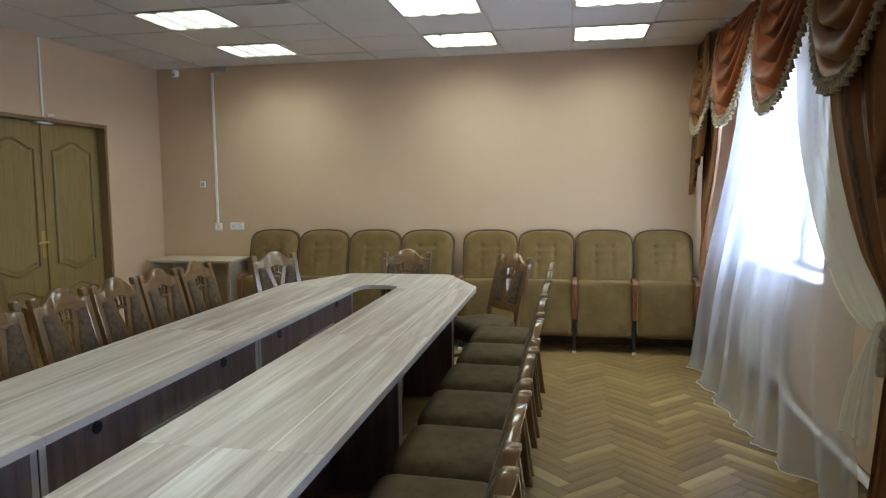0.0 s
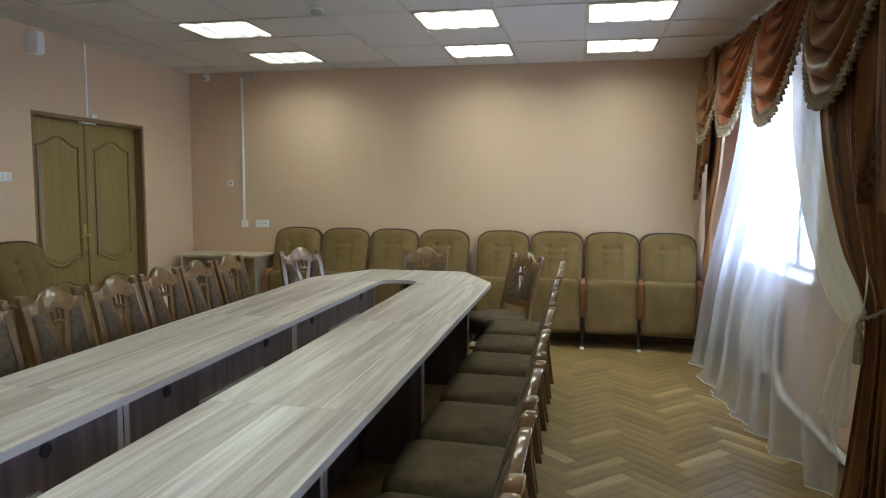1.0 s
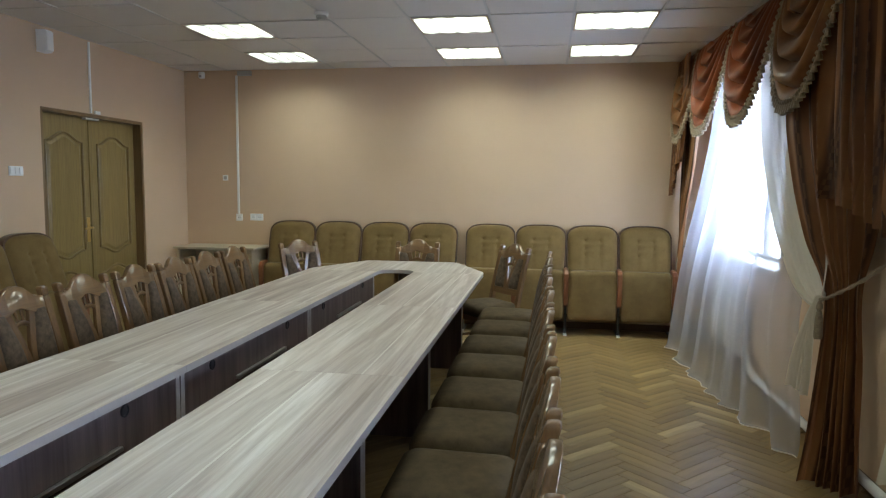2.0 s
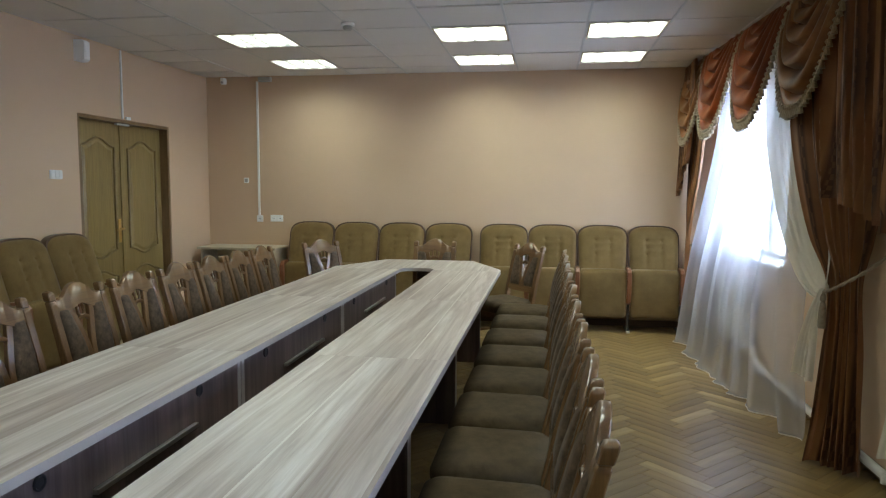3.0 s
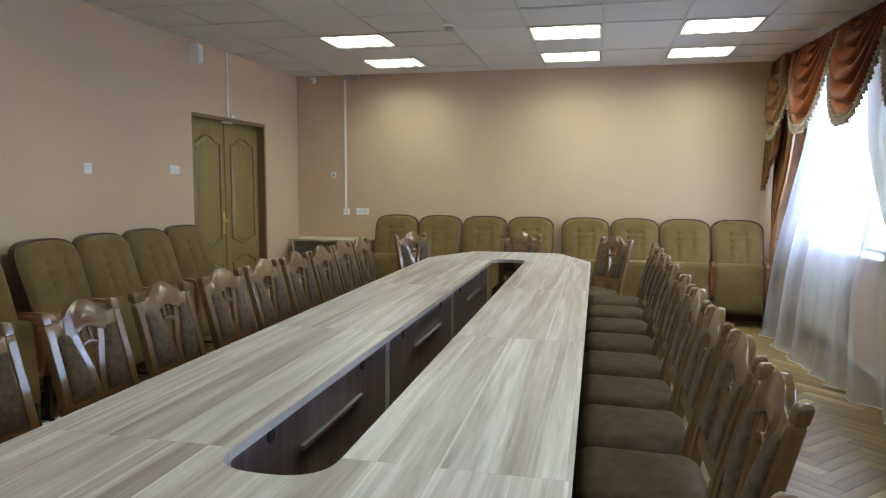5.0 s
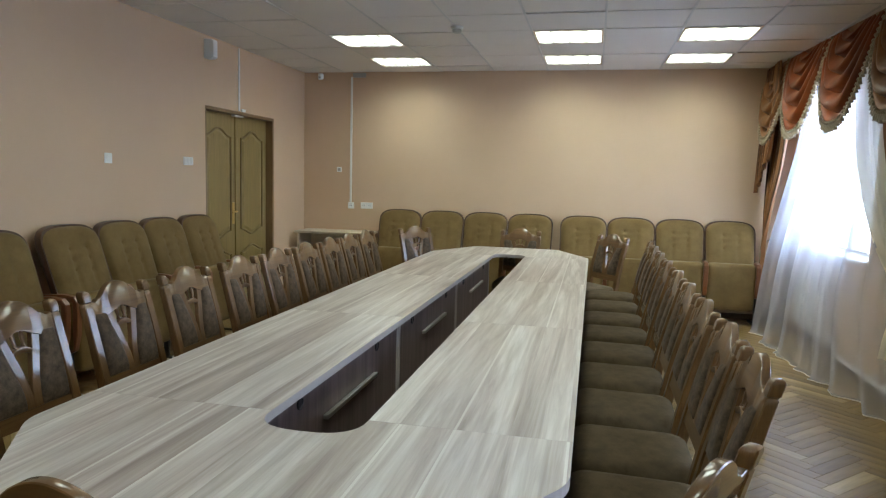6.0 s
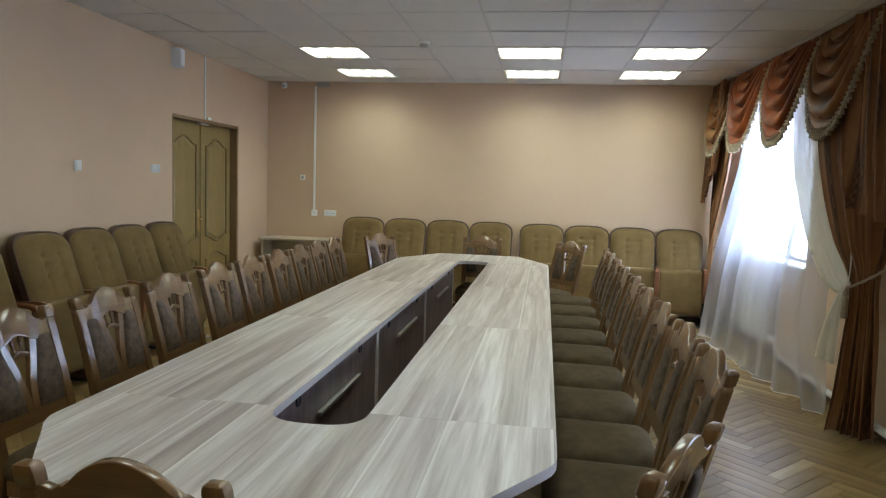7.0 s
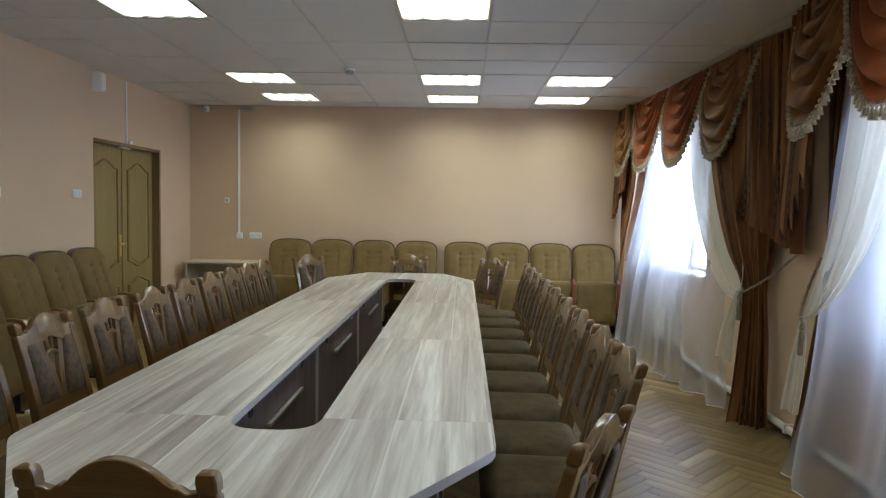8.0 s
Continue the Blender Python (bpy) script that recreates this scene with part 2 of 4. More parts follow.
M_DRAPE = mat("striped_brown_satin_drape", drape, 0.40, spec=0.35)
# same brown swag cloth, window backlight put into its colour as orange
M_BACKLIT = satin("backlit_brown_satin", (0.11, 0.024, 0.006), (0.26, 0.062, 0.013), thin=0.17)
M_FRINGE = cloth("beige_beaded_fringe", (0.32, 0.245, 0.15), (0.52, 0.43, 0.30), 0.7, 200, 0.2, 60.0)
M_ROPE = cloth("grey_gold_cord", (0.26, 0.20, 0.13), (0.42, 0.35, 0.25), 0.7, 200, 0.2, 60.0)


def sheer(name, c, dens, through=0.5):
    def f(nt, b):
        v = coords(nt)
        n1 = noise_tex(nt, v, 500, 2)
        tl = nt.nodes.new("ShaderNodeBsdfTranslucent")
        df = nt.nodes.new("ShaderNodeBsdfDiffuse")
        tp = nt.nodes.new("ShaderNodeBsdfTransparent")
        tl.inputs[0].default_value = df.inputs[0].default_value = (*c, 1)
        a = nt.nodes.new("ShaderNodeMixShader")
        a.inputs[0].default_value = through
        nt.links.new(df.outputs[0], a.inputs[1])
        nt.links.new(tl.outputs[0], a.inputs[2])
        mx = nt.nodes.new("ShaderNodeMixShader")
        nt.links.new(ramp(nt, n1, [(0.3, (dens - 0.08,) * 3), (0.7, (dens + 0.08,) * 3)]), mx.inputs[0])
        nt.links.new(tp.outputs[0], mx.inputs[1])
        nt.links.new(a.outputs[0], mx.inputs[2])
        nt.links.new(mx.outputs[0], nt.nodes["Material Output"].inputs[0])
        nt.nodes.remove(b)
    return mat(name, f)


M_SHEER = sheer("white_voile", (0.80, 0.84, 0.97), 0.40, 0.75)
M_IVORY = sheer("ivory_organza", (0.80, 0.755, 0.65), 0.92, 0.32)
M_HEM = sheer("white_voile_hem", (0.88, 0.88, 0.88), 0.8)


def glow(name, c, s):
    m = bpy.data.materials.new(name)
    m.use_nodes = True
    nt = m.node_tree
    e = nt.nodes.new("ShaderNodeEmission")
    e.inputs[0].default_value, e.inputs[1].default_value = (*c, 1), s
    nt.links.new(e.outputs[0], nt.nodes["Material Output"].inputs[0])
    return m


M_LIGHT = glow("lamp_diffuser_lit", (0.885, 1.0, 0.875), LAMP_GLOW)
M_DAY = glow("bright_overcast_day", (0.62, 0.77, 1.0), 12.0)
M_REFLECT = metal("bright_aluminium_reflector", (0.86, 0.86, 0.85), 0.22)


def glassy(nt, b):
    b.inputs["Transmission Weight"].default_value = 1.0
    b.inputs["Roughness"].default_value = 0.0
    b.inputs["IOR"].default_value = 1.45


M_GLASS = mat("window_glass", glassy, 0.0)


# ---- mesh helpers ----
def part(name, bm, material, parent=None, label="", smooth=False):
    me = bpy.data.meshes.new(name)
    bmesh.ops.recalc_face_normals(bm, faces=bm.faces[:])
    bm.to_mesh(me)
    bm.free()
    if smooth:
        for p in me.polygons:
            p.use_smooth = True
        me.set_sharp_from_angle(angle=radians(42))
    me.materials.append(material)
    ob = new(name, me)
    if parent:
        ob.parent = parent
    if label:
        ob["label"] = label
    return ob


def thing(name, label, category, group="", kind="", m=None):
    ob = new(name)
    if m is not None:
        ob.matrix_basis = m
    return tagged(ob, label, category, group, kind)


def loft(bm, rings, cap=True, closed=True):
    vs = [[bm.verts.new(p) for p in r] for r in rings]
    n = len(vs[0])
    for a, b in zip(vs, vs[1:]):
        for i in range(n if closed else n - 1):
            j = (i + 1) % n
            bm.faces.new((a[i], a[j], b[j], b[i]))
    if cap and closed:
        bm.faces.new(vs[0])
        bm.faces.new(vs[-1][::-1])
    return bm


def rrect(w, h, r=0.3, n=2):
    """Outline of a rounded rectangle round the origin; r as a share of the smaller half."""
    a, b = w / 2, h / 2
    k = min(a, b) * r
    pts = []
    for cx, cy, s in ((a - k, b - k, 0), (-a + k, b - k, 90), (-a + k, -b + k, 180), (a - k, -b + k, 270)):
        for i in range(n + 1):
            q = radians(s + 90 * i / n)
            pts.append((cx + k * math.cos(q), cy + k * math.sin(q)))
    return pts


def box(bm, x0, x1, y0, y1, z0, z1, bevel=0.0):
    if bevel <= 0:
        p = [(x0, y0), (x1, y0), (x1, y1), (x0, y1)]
        return loft(bm, [[(x, y, z) for x, y in p] for z in (z0, z1)])
    cx, cy = (x0 + x1) / 2, (y0 + y1) / 2
    w, h = x1 - x0, y1 - y0
    out = rrect(w, h, min(1, 2 * bevel / min(w, h)), 2)
    inn = rrect(w - 2 * bevel, h - 2 * bevel, 0.02, 2)
    big = [(cx + x, cy + y) for x, y in out]
    small = [(cx + x, cy + y) for x, y in inn]
    mid = [((a[0] + b[0]) / 2 * 0.4 + a[0] * 0.6, (a[1] + b[1]) / 2 * 0.4 + a[1] * 0.6) for a, b in zip(big, small)]
    b3 = bevel * 0.3
    return loft(bm, [[(x, y, z0) for x, y in small], [(x, y, z0 + b3) for x, y in mid], [(x, y, z0 + bevel) for x, y in big],
                     [(x, y, z1 - bevel) for x, y in big], [(x, y, z1 - b3) for x, y in mid], [(x, y, z1) for x, y in small]])


def tube(bm, pts, radius, n=8, cap=True):
    rings = []
    up = Vector((0, 0, 1))
    for i, p in enumerate(pts):
        d = (Vector(pts[min(i + 1, len(pts) - 1)]) - Vector(pts[max(i - 1, 0)])).normalized()
        s = d.cross(up) if abs(d.z) < 0.95 else d.cross(Vector((0, 1, 0)))
        s.normalize()
        t = s.cross(d)
        r = radius(i / (len(pts) - 1)) if callable(radius) else radius
        rings.append([Vector(p) + r * (math.cos(2 * math.pi * k / n) * s + math.sin(2 * math.pi * k / n) * t) for k in range(n)])
    return loft(bm, rings, cap)


def sheet(bm, fn, nu, nv):
    """An open cloth surface from fn(u, v), u and v from 0 to 1."""
    vs = [[bm.verts.new(fn(i / nu, j / nv)) for j in range(nv + 1)] for i in range(nu + 1)]
    uv = bm.loops.layers.uv.verify()
    for i in range(nu):
        for j in range(nv):
            f = bm.faces.new((vs[i][j], vs[i + 1][j], vs[i + 1][j + 1], vs[i][j + 1]))
            for lp, (a, b) in zip(f.loops, ((i, j), (i + 1, j), (i + 1, j + 1), (i, j + 1))):
                lp[uv].uv = (a / nu, b / nv)
    return bm


def B():
    return bmesh.new()


# ---- the room ----
W, BACK, H = 5.52, -9.6, 2.66      # left wall x = 0, far wall y = 0
T = 0.30
wall = thing("wall_north", "peach painted plaster wall with a smooth matt finish", "wall", kind="structure")
part("wall_plaster", box(B(), -T, W + T, 0, T, 0, H + 0.3), M_WALL, wall)
wall = thing("wall_south", "peach painted plaster wall with a smooth matt finish", "wall", kind="structure")
part("wall_plaster", box(B(), -T, W + T, BACK - T, BACK, 0, H + 0.3), M_WALL, wall)
# west wall with the door opening
DY0, DY1, DH = -2.16, -0.80, 2.045
wall = thing("wall_west", "peach painted plaster wall with a double door opening", "wall", kind="structure")
bm = B()
box(bm, -T, 0, BACK, DY0, 0, H + 0.3)
box(bm, -T, 0, DY1, 0, 0, H + 0.3)
box(bm, -T, 0, DY0, DY1, DH, H + 0.3)
part("wall_plaster", bm, M_WALL, wall)
# east wall with two window openings
WINDOWS = ((-2.15, -0.40), (-6.68, -4.88))
SILL_Z, HEAD_Z = 0.86, 2.36
wall = thing("wall_east", "peach painted plaster wall with two window openings", "wall", kind="structure")
bm = B()
edges = [BACK] + [e for w in sorted(WINDOWS) for e in w] + [0]
for a, b in zip(edges[0::2], edges[1::2]):
    box(bm, W, W + T, a, b, 0, H + 0.3)
for a, b in WINDOWS:
    box(bm, W, W + T, a, b, 0, SILL_Z)
    box(bm, W, W + T, a, b, HEAD_Z, H + 0.3)
part("wall_plaster", bm, M_WALL, wall)
hall = thing("wall_hall", "plain plaster closing the passage behind the double door", "wall", kind="structure")
part("wall_plaster", box(B(), -T - 0.1, -T - 0.02, DY0 - 0.3, DY1 + 0.3, 0, H), M_WALL, hall)

# ceiling: lay-in tiles of which six or more carry lights
LX = ((1.12, 1.71), (2.92, 3.51), (4.11, 4.71))
LY = ((-0.94, -0.37), (-2.04, -1.47), (-4.32, -3.75), (-5.46, -4.89), (-7.74, -7.17))
# the last two rows are out of view, added to brighten the near end
LIT = (LX, LX, LX[:2], LX[1:2], LX[:2])      # cells with a light, row by row
gx = [0.0, 0.52, 1.12, 1.71, 2.32, 2.92, 3.51, 4.11, 4.71, 5.31, W]
gy = [0.0, -0.37]
while gy[-1] > BACK + 0.6:
    gy.append(gy[-1] - 0.57 + (0.015 if len(gy) in (3,) else 0.0))
gy.append(BACK)
gy[2], gy[3], gy[4] = -0.94, -1.47, -2.04
for k in range(5, len(gy) - 1):
    gy[k] = -2.04 - 0.57 * (k - 4)
ceil = thing("ceiling", "off-white mineral fibre tile ceiling in a lay-in grid", "ceiling", kind="structure")
bm = B()
rnd = random.Random(4)
lamp_cells = set()
for i, (a, b) in enumerate(zip(gx, gx[1:])):
    for j, (c, d) in enumerate(zip(gy, gy[1:])):
        if any(abs(a - q[0]) < 0.05 and abs(c - r[1]) < 0.05 for r, qs in zip(LY, LIT) for q in qs):
            lamp_cells.add((i, j))
            continue
        z = H + 0.004 + rnd.uniform(0, 0.005)
        tilt = rnd.uniform(-0.003, 0.003)
        g = 0.009
        p = [(a + g, d + g), (b - g, d + g), (b - g, c - g), (a + g, c - g)]
        loft(bm, [[(x, y, z + (tilt if k < 2 else -tilt)) for k, (x, y) in enumerate(p)], [(x, y, z + 0.02) for x, y in p]])
part("ceiling_tiles", bm, M_CEIL, ceil)
bm = B()
for x in gx[1:-1]:
    box(bm, x - 0.008, x + 0.008, BACK, 0, H + 0.003, H + 0.03)
for y in gy[1:-1]:
    box(bm, 0, W, y - 0.009, y + 0.009, H + 0.012, H + 0.031)
part("ceiling_grid", bm, M_GRID, ceil)
part("ceiling_slab", box(B(), -T, W + T, BACK - T, T, H + 0.16, H + 0.30), M_CEIL, ceil)

# floor slab; the parquet blocks are laid at the end of the file
floor = thing("floor", "worn oak parquet floor laid in a herringbone pattern", "floor", kind="structure")
part("subfloor", box(B(), -T - 0.1, W + T, BACK - T, T, -0.25, -0.012), M_SUBFLOOR, floor)
for nm, bb in (("baseboard_north", (0.0, W, -0.018, -0.001)), ("baseboard_west", (0.001, 0.018, BACK, DY0 - 0.02)), ("baseboard_east", (W - 0.018, W - 0.001, BACK, -0.02))):
    base = thing(nm, "low brown-stained wooden skirting board along the wall", "baseboard", kind="structure")
    part("board", box(B(), bb[0], bb[1], bb[2], bb[3], 0.0, 0.065, 0.004), M_BASE, base)


# ---- ceiling lights ----
def ceiling_light(x0, x1, y0, y1):
    o = thing("ceiling_light", "recessed square fluorescent ceiling light, lit, with louvre", "ceiling light", "ceiling lights")
    zb = H + 0.10
    bm = B()
    t = 0.012
    box(bm, x0 + t, x1 - t, y0 + t, y0 + 2 * t, H + 0.002, zb)
    box(bm, x0 + t, x1 - t, y1 - 2 * t, y1 - t, H + 0.002, zb)
    box(bm, x0 + t, x0 + 2 * t, y0 + 2 * t, y1 - 2 * t, H + 0.002, zb)
    box(bm, x1 - 2 * t, x1 - t, y0 + 2 * t, y1 - 2 * t, H + 0.002, zb)
    part("housing", bm, M_REFLECT, o)
    part("diffuser", box(B(), x0 + 2 * t, x1 - 2 * t, y0 + 2 * t, y1 - 2 * t, zb - 0.025, zb - 0.018), M_LIGHT, o, "glowing white diffuser")
    # added masks cut the lit ends into lobes, one arch for each of the four tubes
    for yo, sg in ((y0 + t, 1), (y1 - t, -1)):
        bm = B()
        xa, xb, m = x0 + 2 * t, x1 - 2 * t, 32
        rings = []
        for i in range(m + 1):
            u = i / m
            d = 0.022 + 0.034 * abs(math.cos(4 * math.pi * u)) ** 1.5 * (0.5 + 0.5 * math.cos(8 * math.pi * u))
            x = xa + (xb - xa) * u
            rings.append([(x, yo, H + 0.003), (x, yo + sg * d, H + 0.003), (x, yo + sg * d, H + 0.006), (x, yo, H + 0.006)])
        loft(bm, rings)
        part("end_trim", bm, M_GRID, o, "added scalloped mask shaping the lit end into lobes")
    n = 4
    for k in range(1, n):
        x = x0 + (x1 - x0) * k / n
        bm = B()
        rings = [[(x - w, y, z) for w, z in ((0.009, H + 0.070), (-0.009, H + 0.070), (-0.002, H + 0.003), (0.002, H + 0.003))] for y in (y0 + 0.025, y1 - 0.025)]
        loft(bm, rings)
        part("louvre_blade", bm, M_REFLECT, o)
    for k in range(1, 8):
        y = y0 + (y1 - y0) * k / 8
        part("cross_blade", box(B(), x0 + 0.025, x1 - 0.025, y - 0.0015, y + 0.0015, H + 0.008, H + 0.045), M_REFLECT, o)
    # the louvre cuts the light off towards the horizon
    beam = new("ceiling_light_beam", bpy.data.lights.new("ceiling_light_beam", "AREA"))
    beam.data.shape, beam.data.size, beam.data.size_y = "RECTANGLE", x1 - x0 - 0.06, y1 - y0 - 0.06
    beam.data.energy, beam.data.color, beam.data.spread = LAMP_POWER, (0.87, 1.0, 0.91), radians(152)
    beam.matrix_world = pose((x0 + x1) / 2, (y0 + y1) / 2, H + 0.001)


for k, ly in enumerate(LY):
    for lx in LIT[k]:
        ceiling_light(lx[0], lx[1], ly[0], ly[1])

# ---- windows ----
for wi, (a, b) in enumerate(WINDOWS):
    o = thing("window_%d" % (wi + 1), "white-framed double window with a white sill, bright daylight outside", "window", kind="structure")
    fx0, fx1 = W + 0.16, W + 0.22
    fr = B()
    for y0, y1, z0, z1 in ((a, a + 0.06, SILL_Z, HEAD_Z), (b - 0.06, b, SILL_Z, HEAD_Z), (a + 0.06, b - 0.06, SILL_Z, SILL_Z + 0.06), (a + 0.06, b - 0.06, HEAD_Z - 0.06, HEAD_Z)):
        box(fr, fx0, fx1, y0, y1, z0, z1)
    mid = (a + b) / 2
    box(fr, fx0, fx1, mid - 0.04, mid + 0.04, SILL_Z + 0.06, HEAD_Z - 0.06)
    part("window_frame", fr, M_FRAMEW, o)
    for y0, y1 in ((a + 0.06, mid - 0.04), (mid + 0.04, b - 0.06)):
        pane = part("pane", box(B(), fx0 + 0.02, fx0 + 0.026, y0, y1, SILL_Z + 0.06, HEAD_Z - 0.06), M_GLASS, o)
        pane.visible_shadow = False
    part("window_sill", box(B(), W - 0.07, W + 0.16, a - 0.06, b + 0.04, SILL_Z + 0.002, SILL_Z + 0.036, 0.008), M_SILL, o)
outside = thing("backdrop", "plain bright overcast daylight beyond the windows", "backdrop", kind="structure")
part("daylight", box(B(), 9.0, 9.05, -22, 14, -6, 10), M_DAY, outside)

# ---- double door ----
o = thing("door_1", "closed ochre wooden double door with arched raised panels", "door", kind="structure")
XL = -0.085
MID = (DY0 + DY1) / 2
bm = B()
box(bm, -0.14, -0.004, DY0 + 0.002, DY0 + 0.03, 0, DH - 0.002)
box(bm, -0.14, -0.004, DY1 - 0.03, DY1 - 0.002, 0, DH - 0.002)
box(bm, -0.14, -0.004, DY0 + 0.03, DY1 - 0.03, DH - 0.03, DH - 0.002)
part("door_lining", bm, M_DOORFRAME, o, "brown wooden door lining")


def panel_outline(y0, y1, z0, z1, arch_top, arch_bot):
    """Panel with shoulders that swing up to a raised middle."""
    pts = []
    n = 16
    for i in range(n + 1):
        u = i / n
        pts.append((y0 + (y1 - y0) * u, z1 - arch_top + arch_top * (0.5 - 0.5 * math.cos(2 * math.pi * u)) ** 1.1))
    for i in range(n + 1):
        u = 1 - i / n
        pts.append((y0 + (y1 - y0) * u, z0 + arch_bot - arch_bot * (0.5 - 0.5 * math.cos(2 * math.pi * u)) ** 1.1))
    return pts


for a, b in ((DY0 + 0.031, MID - 0.0015), (MID + 0.0015, DY1 - 0.031)):
    leaf = part("door_leaf", box(B(), XL - 0.04, XL, a, b, 0.008, DH - 0.032, 0.003), M_DOOR, o)
    for z0, z1, at, ab in ((0.80, 1.87, 0.075, 0.06), (0.15, 0.68, 0.06, 0.0)):
        pts = panel_outline(a + 0.10, b - 0.10, z0, z1, at, ab)
        loop = pts + pts[:1]
        part("panel_moulding", tube(B(), [(XL + 0.004, y, z) for y, z in loop], 0.011, 6, False), M_MOULD, leaf)
        cy, cz = (a + b) / 2, (z0 + z1) / 2
        inn = [(cy + (y - cy) * 0.80, cz + (z - cz) * 0.92) for y, z in pts]
        out = [(cy + (y - cy) * 0.90, cz + (z - cz) * 0.96) for y, z in pts]
        part("raised_panel", loft(B(), [[(XL + 0.0005, y, z) for y, z in out], [(XL + 0.009, y, z) for y, z in inn]]), M_DOOR, leaf)
bm = box(B(), XL, XL + 0.008, MID - 0.075, MID - 0.035, 0.92, 1.14, 0.003)
plate = part("handle_plate", bm, M_BRASS, o, "brass handle plate")
part("lever", tube(B(), [(XL + 0.008, MID - 0.055, 1.05), (XL + 0.05, MID - 0.055, 1.05), (XL + 0.055, MID - 0.07, 1.05), (XL + 0.055, MID - 0.16, 1.045)], 0.009), M_BRASS, plate)
part("cover_strip", box(B(), XL + 0.0005, XL + 0.012, MID - 0.022, MID + 0.022, 0.01, DH - 0.034, 0.004), M_DOOR, o)

o = thing("door_contact", "small white plastic alarm contact above the door", "alarm contact")
part("contact_body", box(B(), XL + 0.013, XL + 0.05, MID - 0.10, MID + 0.08, DH - 0.048, DH - 0.031, 0.004), M_WHITE, o)
part("bracket", box(B(), 0.002, 0.018, MID - 0.04, MID + 0.03, DH + 0.002, DH + 0.03, 0.004), M_WHITE, o)
o = thing("cable_conduit", "thin white plastic cable duct running up the wall", "cable duct", "cable ducts")
part("duct", box(B(), 0.001, 0.014, MID - 0.095, MID - 0.075, DH + 0.005, H - 0.002, 0.003), M_WHITE, o)
o = thing("cable_conduit", "white plastic cable duct running down to a socket", "cable duct", "cable ducts")
part("duct", box(B(), 0.598, 0.622, -0.016, -0.001, 1.122, 2.612, 0.003), M_WHITE, o)


def wall_speaker(y, z):
    o = thing("wall_speaker", "small white wedge-shaped loudspeaker box high on the wall", "speaker")
    bm = B()
    p = [(0.001, -0.05), (0.001, 0.05), (0.085, 0.035), (0.085, -0.035)]
    loft(bm, [[(x * 0.75, y + q, z - 0.085) for x, q in p], [(x, y + q, z - 0.07) for x, q in p], [(x, y + q, z + 0.07) for x, q in p], [(x * 0.8, y + q, z + 0.085) for x, q in p]])
    part("cabinet", bm, M_WHITE, o)
    g = part("grille", box(B(), 0.085, 0.089, y - 0.028, y + 0.028, z - 0.055, z + 0.055, 0.0015), M_WHITE, o)
    for k in range(6):
        part("grille_rib", box(B(), 0.0892, 0.0915, y - 0.024, y + 0.024, z - 0.045 + k * 0.017, z - 0.038 + k * 0.017), M_WHITE, g)


wall_speaker(-2.12, 2.545)
o = thing("alarm_detector", "small white alarm detector in the wall corner", "alarm detector")
bm = B()
loft(bm, [[(0.215 + x * s, -0.001 - d, z) for x, d in ((-0.03, 0), (0.03, 0), (0.027, 0.035), (0.012, 0.05), (-0.012, 0.05), (-0.027, 0.035))] for z, s in ((2.585, 0.8), (2.60, 1), (2.64, 1), (2.653, 0.85))])
part("detector_body", bm, M_WHITE, o, smooth=True)
part("lens", box(B(), 0.20, 0.23, -0.054, -0.049, 2.592, 2.615, 0.002), M_GREYP, o)
o = thing("junction_box", "grey plastic junction box under the ceiling", "junction box")
part("box_body", box(B(), 0.635, 0.785, -0.05, -0.001, 2.605, 2.657, 0.005), M_GREYP, o)
part("cover", box(B(), 0.642, 0.778, -0.056, -0.0505, 2.611, 2.651, 0.003), M_GREYP, o)


def wall_plate(name, label, cat, group, m, w, h, kind):
    """A switch or socket, facing local -y, its middle at m."""
    o = thing(name, label, cat, group, m=m)
    part("frame", box(B(), -w / 2, w / 2, -0.011, -0.0005, -h / 2, h / 2, 0.004), M_WHITE, o)
    if kind == "switch":
        n = max(1, round(w / 0.05))
        for k in range(n):
            c = -w / 2 + w * (k + 0.5) / n
            part("rocker", box(B(), c - w / n * 0.38, c + w / n * 0.38, -0.017, -0.0112, -h * 0.36, h * 0.36, 0.002), M_WHITE, o)
    elif kind == "socket":
        n = max(1, round(w / 0.075))
        for k in range(n):
            c = -w / 2 + w * (k + 0.5) / n
            bm = B()
            rings = [[(c + r * math.cos(2 * math.pi * i / 16), d, r * math.sin(2 * math.pi * i / 16)) for i in range(16)] for r, d in ((0.028, -0.0112), (0.028, -0.016), (0.022, -0.016), (0.020, -0.0125))]
            loft(bm, rings)
            f = part("socket_face", bm, M_WHITE, o)
            for s in (-0.009, 0.009):
                part("pin_hole", box(B(), c + s - 0.003, c + s + 0.003, -0.0145, -0.0128, -0.003, 0.003), M_BLACKP, f)
    else:
        part("lid", box(B(), -w * 0.3, w * 0.3, -0.014, -0.0112, -h * 0.3, h * 0.3, 0.0015), M_GREYP, o)


wall_plate("light_switch", "white single light switch on the peach wall", "light switch", "light switches", pose(0, -3.44, 1.52, 0, 0, 90), 0.075, 0.075, "switch")
wall_plate("light_switch", "white double light switch beside the door", "light switch", "light switches", pose(0, -2.44, 1.53, 0, 0, 90), 0.135, 0.072, "switch")
wall_plate("wall_socket", "white single wall socket below the cable duct", "socket", "wall sockets", pose(0.615, 0, 1.085), 0.075, 0.075, "socket")
wall_plate("wall_socket", "white double wall socket above the chairs", "socket", "wall sockets", pose(0.815, 0, 1.09), 0.15, 0.075, "socket")
